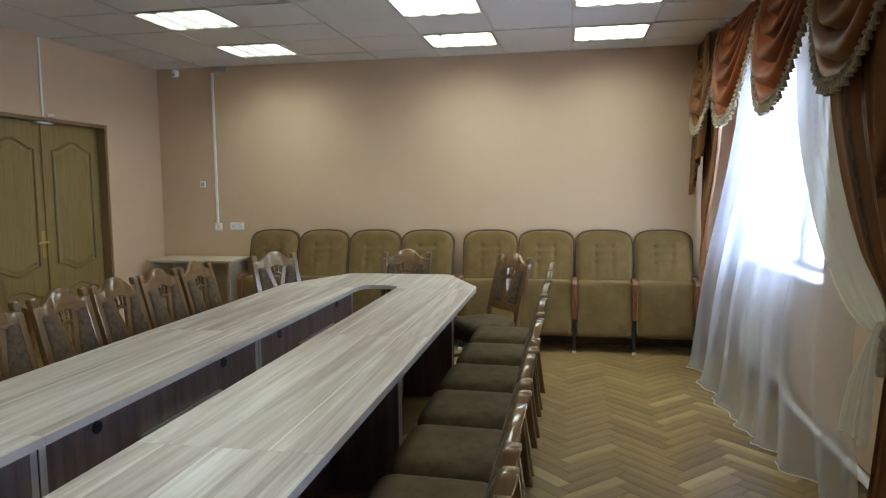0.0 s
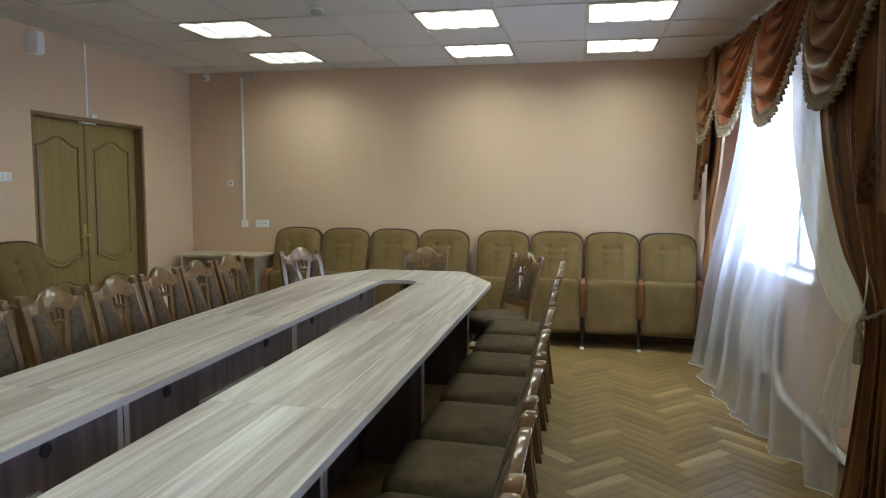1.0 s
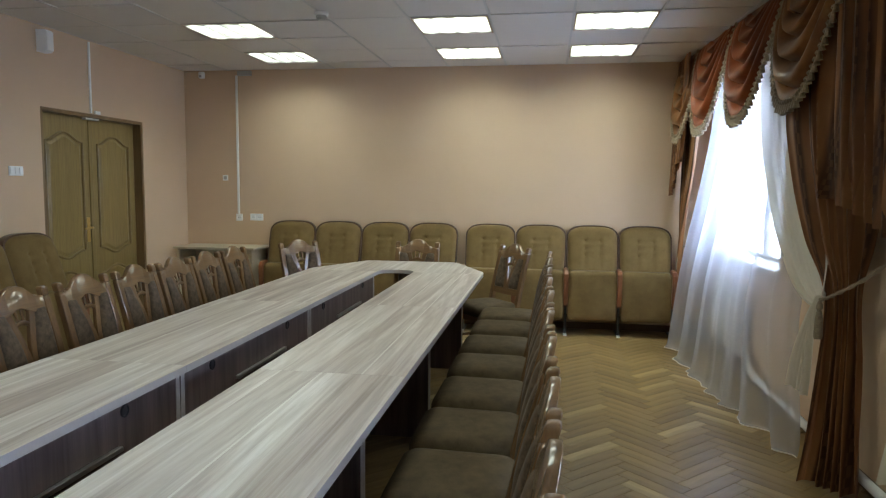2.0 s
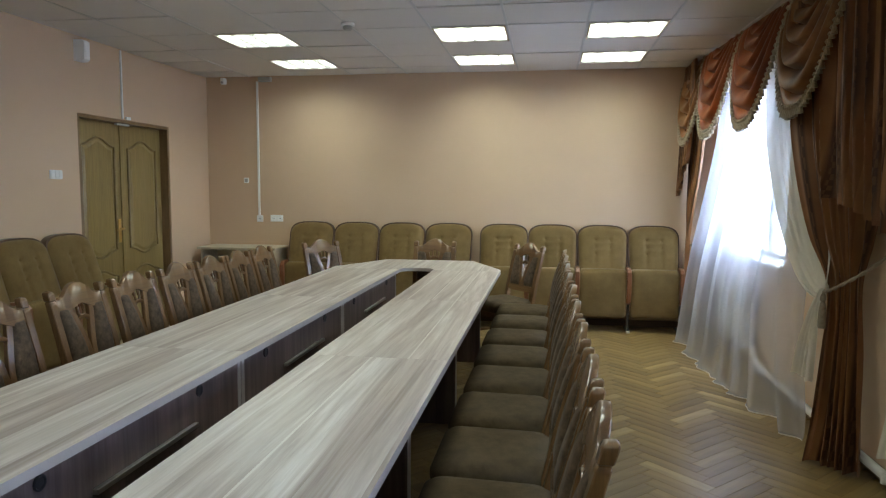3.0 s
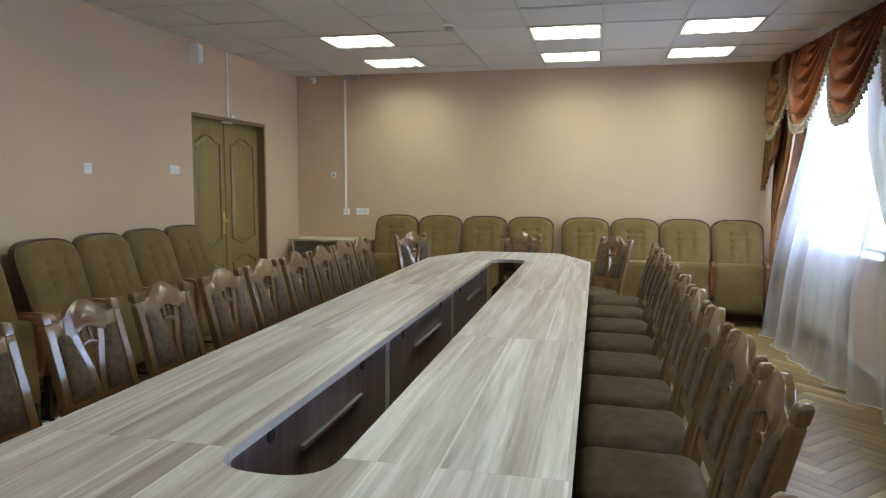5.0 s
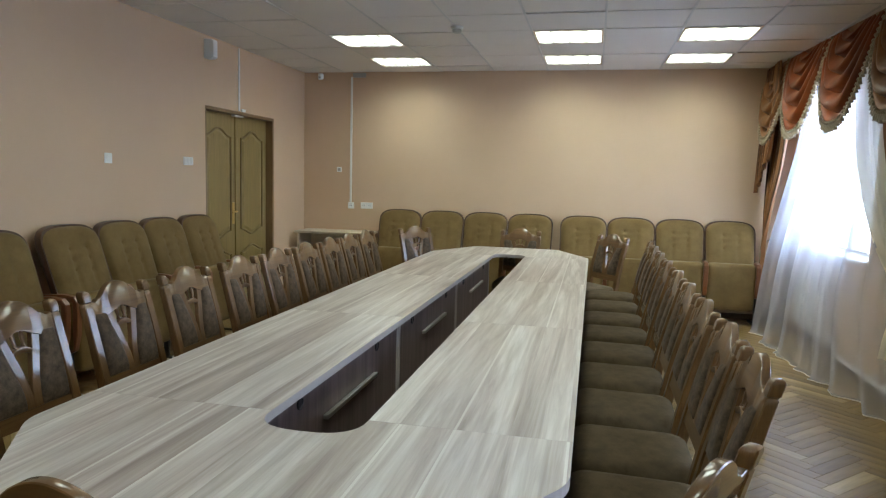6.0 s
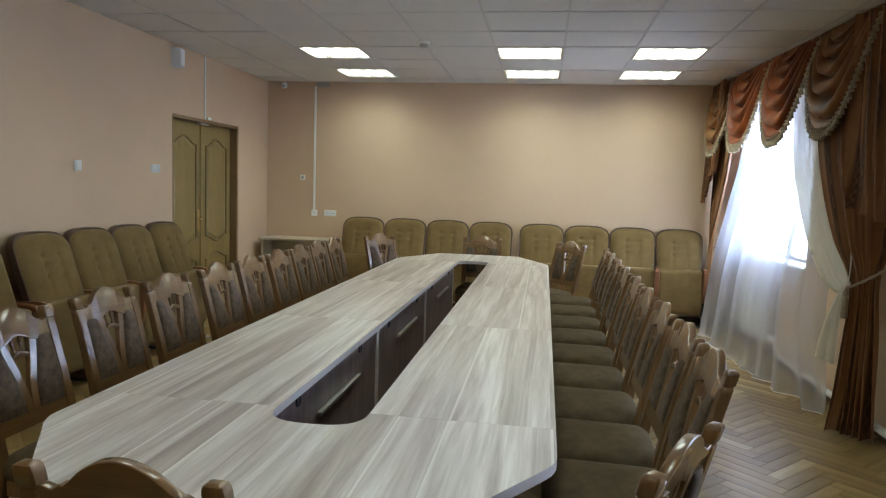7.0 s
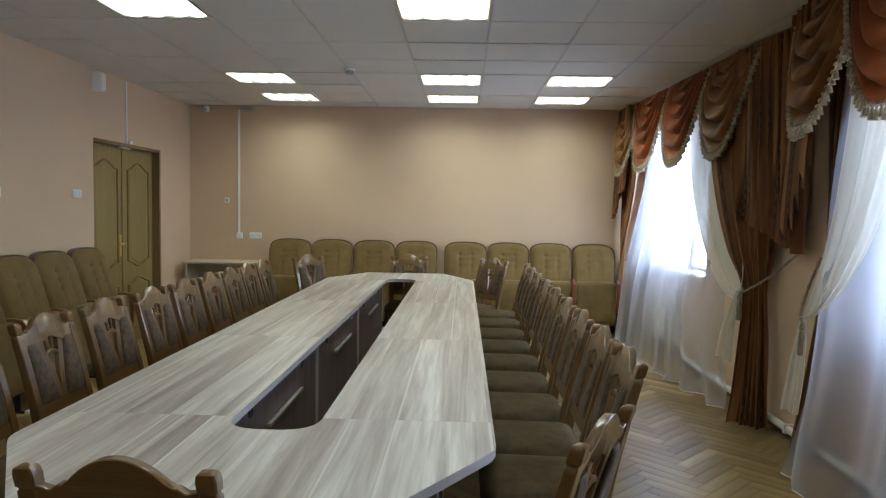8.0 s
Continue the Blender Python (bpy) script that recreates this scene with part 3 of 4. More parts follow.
wall_plate("wall_plate", "small white cover plate on the wall", "cover plate", "", pose(0.46, 0, 1.515), 0.06, 0.06, "plate")
o = thing("smoke_detector", "small round white smoke detector on the ceiling", "smoke detector")
part("base", loft(B(), [[(2.34 + r * math.cos(2 * math.pi * i / 20), -2.26 + r * math.sin(2 * math.pi * i / 20), z) for i in range(20)] for r, z in ((0.05, H + 0.001), (0.052, H - 0.015), (0.046, H - 0.02))]), M_WHITE, o, smooth=True)
part("sensor_head", loft(B(), [[(2.34 + r * math.cos(2 * math.pi * i / 20), -2.26 + r * math.sin(2 * math.pi * i / 20), z) for i in range(20)] for r, z in ((0.036, H - 0.0205), (0.038, H - 0.038), (0.026, H - 0.05))]), M_GREYP, o, smooth=True)

# ---- heating under the window ----
o = thing("radiator", "white sectional radiator below the window behind the voile", "radiator")
for k in range(10):
    y = -1.62 + k * 0.085
    part("section", box(B(), W - 0.115, W - 0.035, y, y + 0.07, 0.16, 0.70, 0.015), M_PIPE, o)
part("top_header", tube(B(), [(W - 0.075, -1.66, 0.655), (W - 0.075, -0.74, 0.655)], 0.018), M_PIPE, o)
part("bottom_header", tube(B(), [(W - 0.075, -1.66, 0.205), (W - 0.075, -0.74, 0.205)], 0.018), M_PIPE, o)
o = thing("heating_pipe", "white painted heating pipe along the foot of the wall", "pipe")
pts = [(W - 0.075, -1.60, 0.205), (W - 0.075, -1.72, 0.205), (W - 0.075, -1.80, 0.185), (W - 0.075, -1.84, 0.14), (W - 0.073, -1.88, 0.105), (W - 0.07, -1.97, 0.095), (W - 0.07, -3.0, 0.09), (W - 0.07, -6.0, 0.08), (W - 0.07, BACK + 0.02, 0.08)]
part("supply_pipe", tube(B(), pts, 0.024, 10), M_PIPE, o, smooth=True)
for y in (-2.5, -3.9, -5.2):
    part("pipe_clip", box(B(), W - 0.1, W - 0.001, y - 0.012, y + 0.012, 0.06, 0.12, 0.004), M_PIPE, o)

# ---- conference table ----
TZ, TT = 0.76, 0.028
XA, XB, XC, XD = 2.03, 2.62, 2.91, 3.465
SEAMS = (-6.04, -4.66, -3.25, -1.76)
YN, YF = -6.75, -0.99


def top_piece(outline, parent):
    bm = B()
    rings = [[(x, y, TZ - TT) for x, y in outline], [(x, y, TZ - 0.0025) for x, y in outline]]
    loft(bm, rings)
    bm.verts.ensure_lookup_table()
    # eased upper edge; its rim takes the painted highlight colour
    top = [f for f in bm.faces if all(v.co.z > TZ - 0.003 for v in f.verts)]
    bmesh.ops.inset_region(bm, faces=top, thickness=0.0065, depth=0.0, use_even_offset=True)
    for f in top:
        for v in f.verts:
            v.co.z = TZ
    bm.normal_update()
    for f in bm.faces:
        f.material_index = 1
        if abs(f.normal.z) < 0.3:
            f.material_index = 2
    for f in top:
        f.material_index = 0
    ob = part("tabletop", bm, M_TOP, parent)
    ob.data.materials.append(M_TOPEDGE)
    ob.data.materials.append(M_TRIM)
    return ob


def grommet(x, y, z, parent, side):
    bm = B()
    loft(bm, [[(x + side * d, y + r * math.cos(2 * math.pi * i / 14), z + r * math.sin(2 * math.pi * i / 14)) for i in range(14)] for r, d in ((0.022, 0.0005), (0.022, 0.005), (0.018, 0.006), (0.015, 0.003))])
    part("cable_grommet", bm, M_BLACKP, parent, "round black cable grommet")


def table_module(y0, y1, left):
    o = thing("conference_table", "pale grey oak laminate table section with a dark ash panel base", "table", "conference table sections")
    g = 0.0004
    x0, x1 = (XA, XB) if left else (XC, XD)
    top_piece([(x0, y0 + g), (x1, y0 + g), (x1, y1 - g), (x0, y1 - g)], o)
    s = 1 if left else -1
    xi = x1 - 0.03 if left else x0 + 0.03          # face towards the slot
    xo = x0 + 0.16 if left else x1 - 0.16
    ztop = TZ - TT - 0.001
    part("back_panel", box(B(), min(xi, xi - s * 0.018), max(xi, xi - s * 0.018), y0 + 0.03, y1 - 0.03, 0.004, ztop), M_TSIDE, o)
    for y in (y0 + 0.004, y1 - 0.030):
        gable = part("gable", box(B(), min(xo, xi), max(xo, xi), y, y + 0.026, 0.0, ztop), M_TSIDE, o)
        part("edge_strip", box(B(), min(xi, xi + s * 0.003), max(xi, xi + s * 0.003), y, y + 0.026, 0.0, ztop), M_TRIM, gable)
        part("edge_strip", box(B(), min(xo, xo - s * 0.003), max(xo, xo - s * 0.003), y, y + 0.026, 0.0, ztop), M_TRIM, gable)
    cy = (y0 + y1) / 2 + 0.03
    # bar handle towards the slot
    bm = B()
    box(bm, min(xi + s * 0.004, xi + s * 0.022), max(xi + s * 0.004, xi + s * 0.022), cy - 0.28, cy + 0.28, 0.575, 0.592, 0.003)
    part("bar_handle", bm, M_STEEL, o, "flat brushed metal bar handle")
    for y in (y0 + 0.25, y1 - 0.34):
        grommet(xi, y, 0.695, o, s)
    return o


for a, b in zip(SEAMS, SEAMS[1:]):
    table_module(a, b, True)
    table_module(a, b, False)


def end_piece(ys, ye, cham_x, cham_y):
    """End section with cut corners and the round end of the slot; ys: its seam, ye: its outer edge."""
    d = 1 if ye > ys else -1
    o = thing("conference_table", "end section of the conference table with cut-off corners", "table", "conference table sections")
    g = 0.0004 * d
    slot_depth = 0.125
    out = []
    def corner(cx, cy, ax, ay, bx, by, r, n=4):
        a, b = Vector((ax - cx, ay - cy)).normalized() * r, Vector((bx - cx, by - cy)).normalized() * r
        for i in range(n + 1):
            t = i / n
            q = (1 - t) ** 2 * a + t ** 2 * b
            out.append((cx + q.x, cy + q.y))
    yc = ye - d * cham_y
    out.append((XA, ys + g))
    corner(XA, yc, XA, ys, XA + cham_x, ye, 0.05)
    corner(XA + cham_x, ye, XA, yc, XD, ye, 0.05)
    corner(XD - cham_x, ye, XA, ye, XD, yc, 0.05)
    corner(XD, yc, XD - cham_x, ye, XD, ys, 0.05)
    out.append((XD, ys + g))
    n = 16
    cxs = (XB + XC) / 2
    for i in range(n + 1):
        q = math.pi * i / n
        out.append((cxs + math.copysign(abs(math.cos(q)) ** 0.75, math.cos(q)) * (XC - XB) / 2, ys + g + d * slot_depth * math.sin(q) ** 0.75))
    top_piece(out, o)
    ztop = TZ - TT - 0.001
    for x in (XA + 0.17, XD - 0.196):
        gable = part("gable", box(B(), x, x + 0.026, min(ys + d * 0.02, yc + d * 0.02), max(ys + d * 0.02, yc + d * 0.02), 0, ztop), M_TSIDE, o)
    y = ys + d * (slot_depth + 0.2)
    if d < 0:
        part("back_panel", box(B(), XA + 0.30, XD - 0.30, min(y, y + d * 0.018), max(y, y + d * 0.018), 0.06, ztop), M_TSIDE, o)
    for x in (XA + 0.30, XD - 0.326):
        leg = part("gable", box(B(), x, x + 0.026, min(y + d * 0.019, ye - d * 0.14), max(y + d * 0.019, ye - d * 0.14), 0, ztop), M_TSIDE, o)
        part("edge_strip", box(B(), x, x + 0.026, min(ye - d * 0.139, ye - d * 0.136), max(ye - d * 0.139, ye - d * 0.136), 0, ztop), M_TRIM, leg)


end_piece(SEAMS[0], YN, 0.31, 0.46)
end_piece(SEAMS[-1], YF, 0.31, 0.66)


# ---- dining-style chairs, facing local +y ----
def back_y(z):
    if z < 0.45:
        return -0.195 - 0.055 * ((0.45 - z) / 0.45) ** 1.4
    return -0.195 - 0.125 * ((z - 0.45) / 0.53) ** 1.15


def slab(bm, rows, th):
    """Board in the plane of the leaning back: rows of (x0, x1, z), bottom to top, softly rounded."""
    rings = []
    for x0, x1, z in rows:
        y = back_y(z)
        c, w = (x0 + x1) / 2, (x1 - x0)
        rings.append([(c + px, y + py, z) for px, py in rrect(w, th, 0.2, 1)])
    return loft(bm, rings)


def make_chair():
    o = thing("dining_chair", "varnished brown oak chair with taupe velvet seat and padded back panels", "chair", "chairs round the table")
    # seat cushion
    bm = B()
    rings = []
    for z, s in ((0.400, 0.93), (0.408, 0.98), (0.425, 1.0), (0.448, 0.995), (0.470, 0.955), (0.486, 0.87), (0.496, 0.70), (0.500, 0.4)):
        ring = []
        for px, py in rrect(0.43 * s, 0.445 * s, 0.27, 4):
            taper = 1 - 0.10 * (0.2 - py) / 0.4
            ring.append((px * taper, py + 0.005, z))
        rings.append(ring)
    part("seat", loft(bm, rings), M_VELVET, o, "taupe velvet seat cushion", smooth=True)
    bm = B()
    box(bm, -0.195, 0.195, 0.165, 0.19, 0.345, 0.404, 0.004)
    part("apron", bm, M_CHAIRRAIL, o)
    for x in (-0.19, 0.168):
        part("side_rail", box(B(), x, x + 0.022, -0.17, 0.163, 0.345, 0.404, 0.004), M_CHAIRRAIL, o)
    part("back_apron", box(B(), -0.16, 0.16, -0.20, -0.178, 0.345, 0.404, 0.004), M_CHAIRRAIL, o)
    for x in (-0.185, 0.185):
        rings = [[(x + px, 0.18 + py, z) for px, py in rrect(w, w, 0.5, 2)] for z, w in ((0.0, 0.026), (0.02, 0.03), (0.25, 0.038), (0.345, 0.042), (0.403, 0.042))]
        part("front_leg", loft(B(), rings), M_CHAIRWOOD, o, smooth=True)
        part("stretcher", box(B(), x - 0.009, x + 0.009, -0.21, 0.165, 0.16, 0.185, 0.004), M_CHAIRRAIL, o)
    # rear posts run up to carved finials
    for x in (-0.18, 0.18):
        rings = []
        for z, w, d in ((0, .030, .034), (.1, .032, .036), (.3, .035, .042), (.45, .037, .044), (.6, .037, .04), (.75, .037, .037), (.9, .037, .034), (.914, .037, .034), (.918, .031, .029), (.923, .031, .029), (.927, .038, .036), (.950, .039, .037), (.962, .036, .037), (.969, .031, .032), (.973, .018, .02)):
            rings.append([(x + px, back_y(z) + py, z) for px, py in rrect(w * 1.1, d, 0.2, 1)])
        part("back_post", loft(B(), rings), M_CHAIRWOOD, o, smooth=True)
    # crest rail: shoulders, little scrolls and a raised middle arch
    def crest_top(x):
        a = abs(x)
        z = 0.908 + 0.088 * max(0.0, math.cos(min(a / 0.112, 1.0) * math.pi / 2)) ** 0.62
        z += 0.022 * math.exp(-((a - 0.118) / 0.013) ** 2)
        z += 0.020 * math.exp(-((a - 0.163) / 0.03) ** 2)
        return z
    def crest_bot(x):
        a = abs(x)
        return 0.858 + 0.026 * math.exp(-(a / 0.05) ** 2) - 0.008 * math.exp(-((a - 0.11) / 0.04) ** 2)
    bm = B()
    rings = []
    n = 44
    for i in range(n + 1):
        x = -0.163 + 0.326 * i / n
        zt, zb = crest_top(x), crest_bot(x)
        ring = []
        for pz, py in rrect(zt - zb, 0.026, 0.2, 1):
            z = (zt + zb) / 2 + pz
            ring.append((x, back_y(z) + py + 0.004 * math.cos(x / 0.163 * math.pi / 2), z))
        rings.append(ring)
    crest = part("crest_rail", loft(bm, rings), M_CHAIRRAIL, o, "carved arched crest rail", smooth=True)
    part("lower_rail", slab(B(), [(-0.163, 0.163, 0.545), (-0.163, 0.163, 0.562), (-0.163, 0.163, 0.588), (-0.163, 0.163, 0.60)], 0.026), M_CHAIRRAIL, o)
    # lyre splat: two bars that part upwards
    def bar_x(z):
        t = (z - 0.60) / (0.875 - 0.60)
        return 0.016 + 0.045 * (3 * t * t - 2 * t ** 3) ** 1.1 + 0.012 * t ** 4
    for s in (-1, 1):
        rows = []
        for i in range(15):
            z = 0.598 + (0.885 - 0.598) * i / 14
            c = s * bar_x(z)
            rows.append((c - 0.018, c + 0.018, z))
        part("splat_bar", slab(B(), rows, 0.022), M_CHAIRWOOD, o, smooth=True)
        # padded panel between post and splat
        bm = B()
        rings = []
        for i in range(17):
            z = 0.602 + (0.872 - 0.602) * i / 16
            xi, xo = bar_x(z) + 0.0185, 0.158
            if z > 0.85:
                xi += 0.0
            c, w = s * (xi + xo) / 2, xo - xi
            t = 4 * (i / 16) * (1 - i / 16)
            th = 0.026 + 0.030 * t ** 0.4
            rings.append([(c + px, back_y(z) + py, z) for px, py in rrect(w, th, 0.75, 3)])
        part("back_panel", loft(bm, rings), M_PANELCLOTH, o, "mottled brown padded panel", smooth=True)
    # small collar and turned spindles between the bars
    bm = B()
    rings = []
    for i in range(13):
        x = -0.042 + 0.084 * i / 12
        z0 = 0.800 + 0.014 * (1 - (x / 0.042) ** 2)
        rings.append([(x, back_y(z0) + py, z0 + pz) for pz, py in rrect(0.024, 0.02, 0.5, 2)])
    part("splat_collar", loft(bm, rings), M_CHAIRRAIL, o, smooth=True)
    for x in (-0.017, 0.017):
        bm = B()
        rings = []
        for z, r in ((0.818, .005), (0.826, .009), (0.836, .005), (0.85, .0075), (0.866, .0085), (0.878, .005), (0.892, .006)):
            rings.append([(x * (1 + (z - 0.818) * 4) + r * math.cos(2 * math.pi * k / 8), back_y(z) + r * math.sin(2 * math.pi * k / 8), z) for k in range(8)])
        part("spindle", loft(bm, rings), M_CHAIRWOOD, o, smooth=True)
    return o


chair = make_chair()
for piece in chair.children:      # a low, broad make of chair
    piece.data.transform(Matrix.Diagonal((1.02, 1.0, 0.956, 1.0)))


def facing(x, y, dx, dy):
    return pose(x, y, 0, 0, 0, math.degrees(math.atan2(dy, dx)) - 90)


rnd = random.Random(11)
spots = []
for y in (-5.70, -5.25, -4.76, -4.28, -3.78, -3.28, -2.78, -2.26, -1.75):
    spots.append(facing(3.665 + rnd.uniform(-0.004, 0.004), y, -1, rnd.uniform(-0.015, 0.015)))
for y in (-5.77, -5.23, -4.715, -4.17, -3.69, -3.22, -2.78, -2.35, -1.91):
    spots.append(facing(1.775 + rnd.uniform(-0.003, 0.003), y, 1, rnd.uniform(-0.012, 0.012)))
spots += [facing(2.69, -6.60, 0.02, 1), facing(3.446, -6.39, -0.865, 0.5), facing(1.985, -1.34, 0.82, -0.57), facing(2.775, -1.17, 0, -1), facing(3.45, -1.32, -0.76, -0.65)]
chair.matrix_basis = spots[0]
for m in spots[1:]:
    copy_thing(chair, m)


# ---- tip-up armchairs, back to the wall at local y = 0, facing local -y ----
def make_armchair(extra_arm):
    o = thing("auditorium_armchair", "olive-tan plush tip-up armchair with buttoned back, seat folded up", "armchair", "armchairs along the walls")
    wd, zb, zt = 0.485, 0.50, 1.055
    def half(z):
        # broad arch with round shoulders
        r = 0.15
        a = wd / 2 - 0.012 * (1 - (z - zb) / (zt - zb))
        q = min(1.0, max(0.0, (z - (zt - r)) / r))
        return a * (1 - q ** 3) ** (1 / 3) + 0.003
    def lean(z):
        return -0.075 - 0.30 * (zt - z) / (zt - 0.15)
    buttons = [(sx * 0.075, z) for sx in (-1, 1) for z in (0.915, 0.845, 0.775, 0.705)]
    bm = B()
    nu, nv = 26, 30
    front, rear = [], []
    for j in range(nv + 1):
        z = zb + (zt - zb) * (1 - (1 - j / nv) ** 2.2)
        rowf = []
        for i in range(nu + 1):
            u = -1 + 2 * i / nu
            x = u * half(z)
            e = (1 - abs(u) ** 5) * (1 - max(0, (z - zt + 0.06) / 0.06) ** 3)
            d = 0.05 * max(e, 0) ** 0.5
            for bx, bz in buttons:
                d -= 0.013 * math.exp(-((x - bx) ** 2 + (z - bz) ** 2) / 0.00035)
            if abs(x) < 0.078:
                for bz in (0.915, 0.845, 0.775, 0.705):
                    d -= 0.006 * math.exp(-((z - bz) / 0.008) ** 2)
            for bx in (-0.075, 0.075):
                if z < 0.98:
                    d -= 0.003 * math.exp(-((x - bx) / 0.012) ** 2)
            rowf.append(bm.verts.new((x, lean(z) - 0.028 - d, z)))
        front.append(rowf)
    for j in range(nv):
        for i in range(nu):
            bm.faces.new((front[j][i], front[j][i + 1], front[j + 1][i + 1], front[j + 1][i]))
    part("back_cushion", bm, M_OLIVE, o, "olive-tan buttoned back cushion", smooth=True)
    # wooden shell behind the cushion, a little larger
    bm = B()
    rings = []
    for j in range(25):
        z = 0.34 + (zt + 0.012 - 0.34) * (1 - (1 - j / 24) ** 2.2)
        h = half(z - 0.012) + 0.010 if z > zb else wd / 2 - 0.004
        y = lean(min(z, zt))
        rings.append([(-h, y - 0.030, z), (h, y - 0.030, z), (h + 0.003, y, z), (h - 0.006, y + 0.022, z), (-h + 0.006, y + 0.022, z), (-h - 0.003, y, z)])
    part("back_shell", loft(bm, rings), M_SHELL, o, "dark brown back shell edge", smooth=True)
    # folded-up seat
    bm = B()
    rings = []
    for d, s in ((0.0, 0.97), (0.012, 1.0), (0.05, 1.0), (0.072, 0.985), (0.083, 0.94), (0.088, 0.8), (0.09, 0.5)):
        ring = []
        for px, pz in rrect(0.465 * s, 0.485 - 0.465 * (1 - s), 0.16, 3):
            z = 0.395 + pz
            ring.append((px, -0.285 - 0.03 * (0.64 - z) / 0.48 - d, z))
        rings.append(ring)
    part("tip_up_seat", loft(bm, rings), M_OLIVE, o, "olive-tan seat pad folded upright", smooth=True)
    part("seat_pan", box(B(), -0.225, 0.225, -0.315, -0.295, 0.18, 0.50, 0.008), M_DARKMETAL, o)
    def arm(x):
        bm = B()
        rings = []
        prof = [(-0.13, 0.58), (-0.13, 0.645), (-0.30, 0.655), (-0.375, 0.645), (-0.405, 0.61), (-0.41, 0.55), (-0.40, 0.40), (-0.375, 0.30), (-0.33, 0.275), (-0.29, 0.29), (-0.275, 0.36), (-0.26, 0.52)]
        for dx, s in ((-0.022, 0.95), (-0.017, 1.0), (0.017, 1.0), (0.022, 0.95)):
            rings.append([(x + dx, -0.32 + (y + 0.32) * s, 0.46 + (z - 0.46) * s) for y, z in prof])
        a = part("armrest", loft(bm, rings), M_REDWOOD, o, "reddish-brown wooden armrest")
        if x < 0 or extra_arm:
            for q in (-0.029, 0.0225):
                part("arm_pad", box(B(), x + q, x + q + 0.0065, -0.375, -0.27, 0.31, 0.61, 0.003), M_OLIVE, o)
        bm = B()
        box(bm, x - 0.012, x + 0.012, -0.345, -0.305, 0.012, 0.40, 0.003)
        leg = part("leg", bm, M_DARKMETAL, o, "dark steel leg")
        part("foot_bar", box(B(), x - 0.014, x + 0.014, -0.375, -0.08, 0.0, 0.018, 0.003), M_DARKMETAL, leg)
        part("foot_plate", box(B(), x - 0.017, x + 0.017, -0.40, -0.376, 0.0, 0.022, 0.003), M_PIPE, leg, "white foot cap")
    arm(-0.2535)
    if extra_arm:
        arm(0.2535)
    part("crossbar", tube(B(), [(-0.24, -0.22, 0.17), (0.24, -0.22, 0.17)], 0.014), M_DARKMETAL, o)
    return o


one, last = make_armchair(False), make_armchair(True)
PITCH = 0.507
rows = []
for x0 in (1.025, 3.135):
    rows += [(pose(x0 + PITCH * (k + 0.5), -0.002, 0), k == 3) for k in range(4)]
rows += [(pose(0.002, y, 0, 0, 0, 90), k == 3) for k, y in enumerate((-3.97, -3.47, -2.985, -2.49))]
rows += [(pose(0.002, -4.57, 0, 0, 0, 90), True)]
first = {False: True, True: True}
for m, end in rows:
    src = last if end else one
    if first[end]:
        src.matrix_basis, first[end] = m, False
    else:
        copy_thing(src, m)

# ---- side table in the corner ----
o = thing("side_table", "small pale laminate side table in the corner of the room", "table")
part("tabletop", box(B(), 0.08, 0.97, -0.45, -0.02, 0.765, 0.79, 0.004), M_PARTICLE, o)
for x in (0.11, 0.915):
    part("side_panel", box(B(), x, x + 0.022, -0.42, -0.05, 0.0, 0.764), M_PARTICLE, o)
part("modesty_panel", box(B(), 0.133, 0.914, -0.09, -0.072, 0.35, 0.763), M_PARTICLE, o)

# ---- curtains ----
def xv(y):
    """Front line of the curtain rail, which bows back to the wall between the windows."""
    if y > -3.85:
        return 5.235 + 0.055 * min(-y, 3.3) + 0.06 * max(0.0, (-y - 3.3) / 0.55)
    return 5.40 - 0.10 * min(1.0, max(0.0, (-y - 3.95) / 0.5))


def fold(u, n, seed):
    a = 2 * math.pi * n * u + seed + 1.5 * math.sin(2 * math.pi * 1.3 * u + 1.7 * seed) + 0.6 * math.sin(2 * math.pi * 3.1 * u)
    return (0.75 + 0.35 * math.sin(9 * u + seed)) * math.sin(a) + 0.3 * math.sin(2.3 * a + 2.1 * seed)


def path_at(pts, v):
    """Smooth way through (y, z) or (x, y, z) points, v from 0 to 1."""
    n = len(pts) - 1
    k = min(int(v * n), n - 1)
    t = v * n - k
    p = [Vector(pts[min(max(k + d, 0), n)]) for d in (-1, 0, 1, 2)]
    return 0.5 * (2 * p[1] + (p[2] - p[0]) * t + (2 * p[0] - 5 * p[1] + 4 * p[2] - p[3]) * t * t + (3 * p[1] - p[0] - 3 * p[2] + p[3]) * t ** 3)


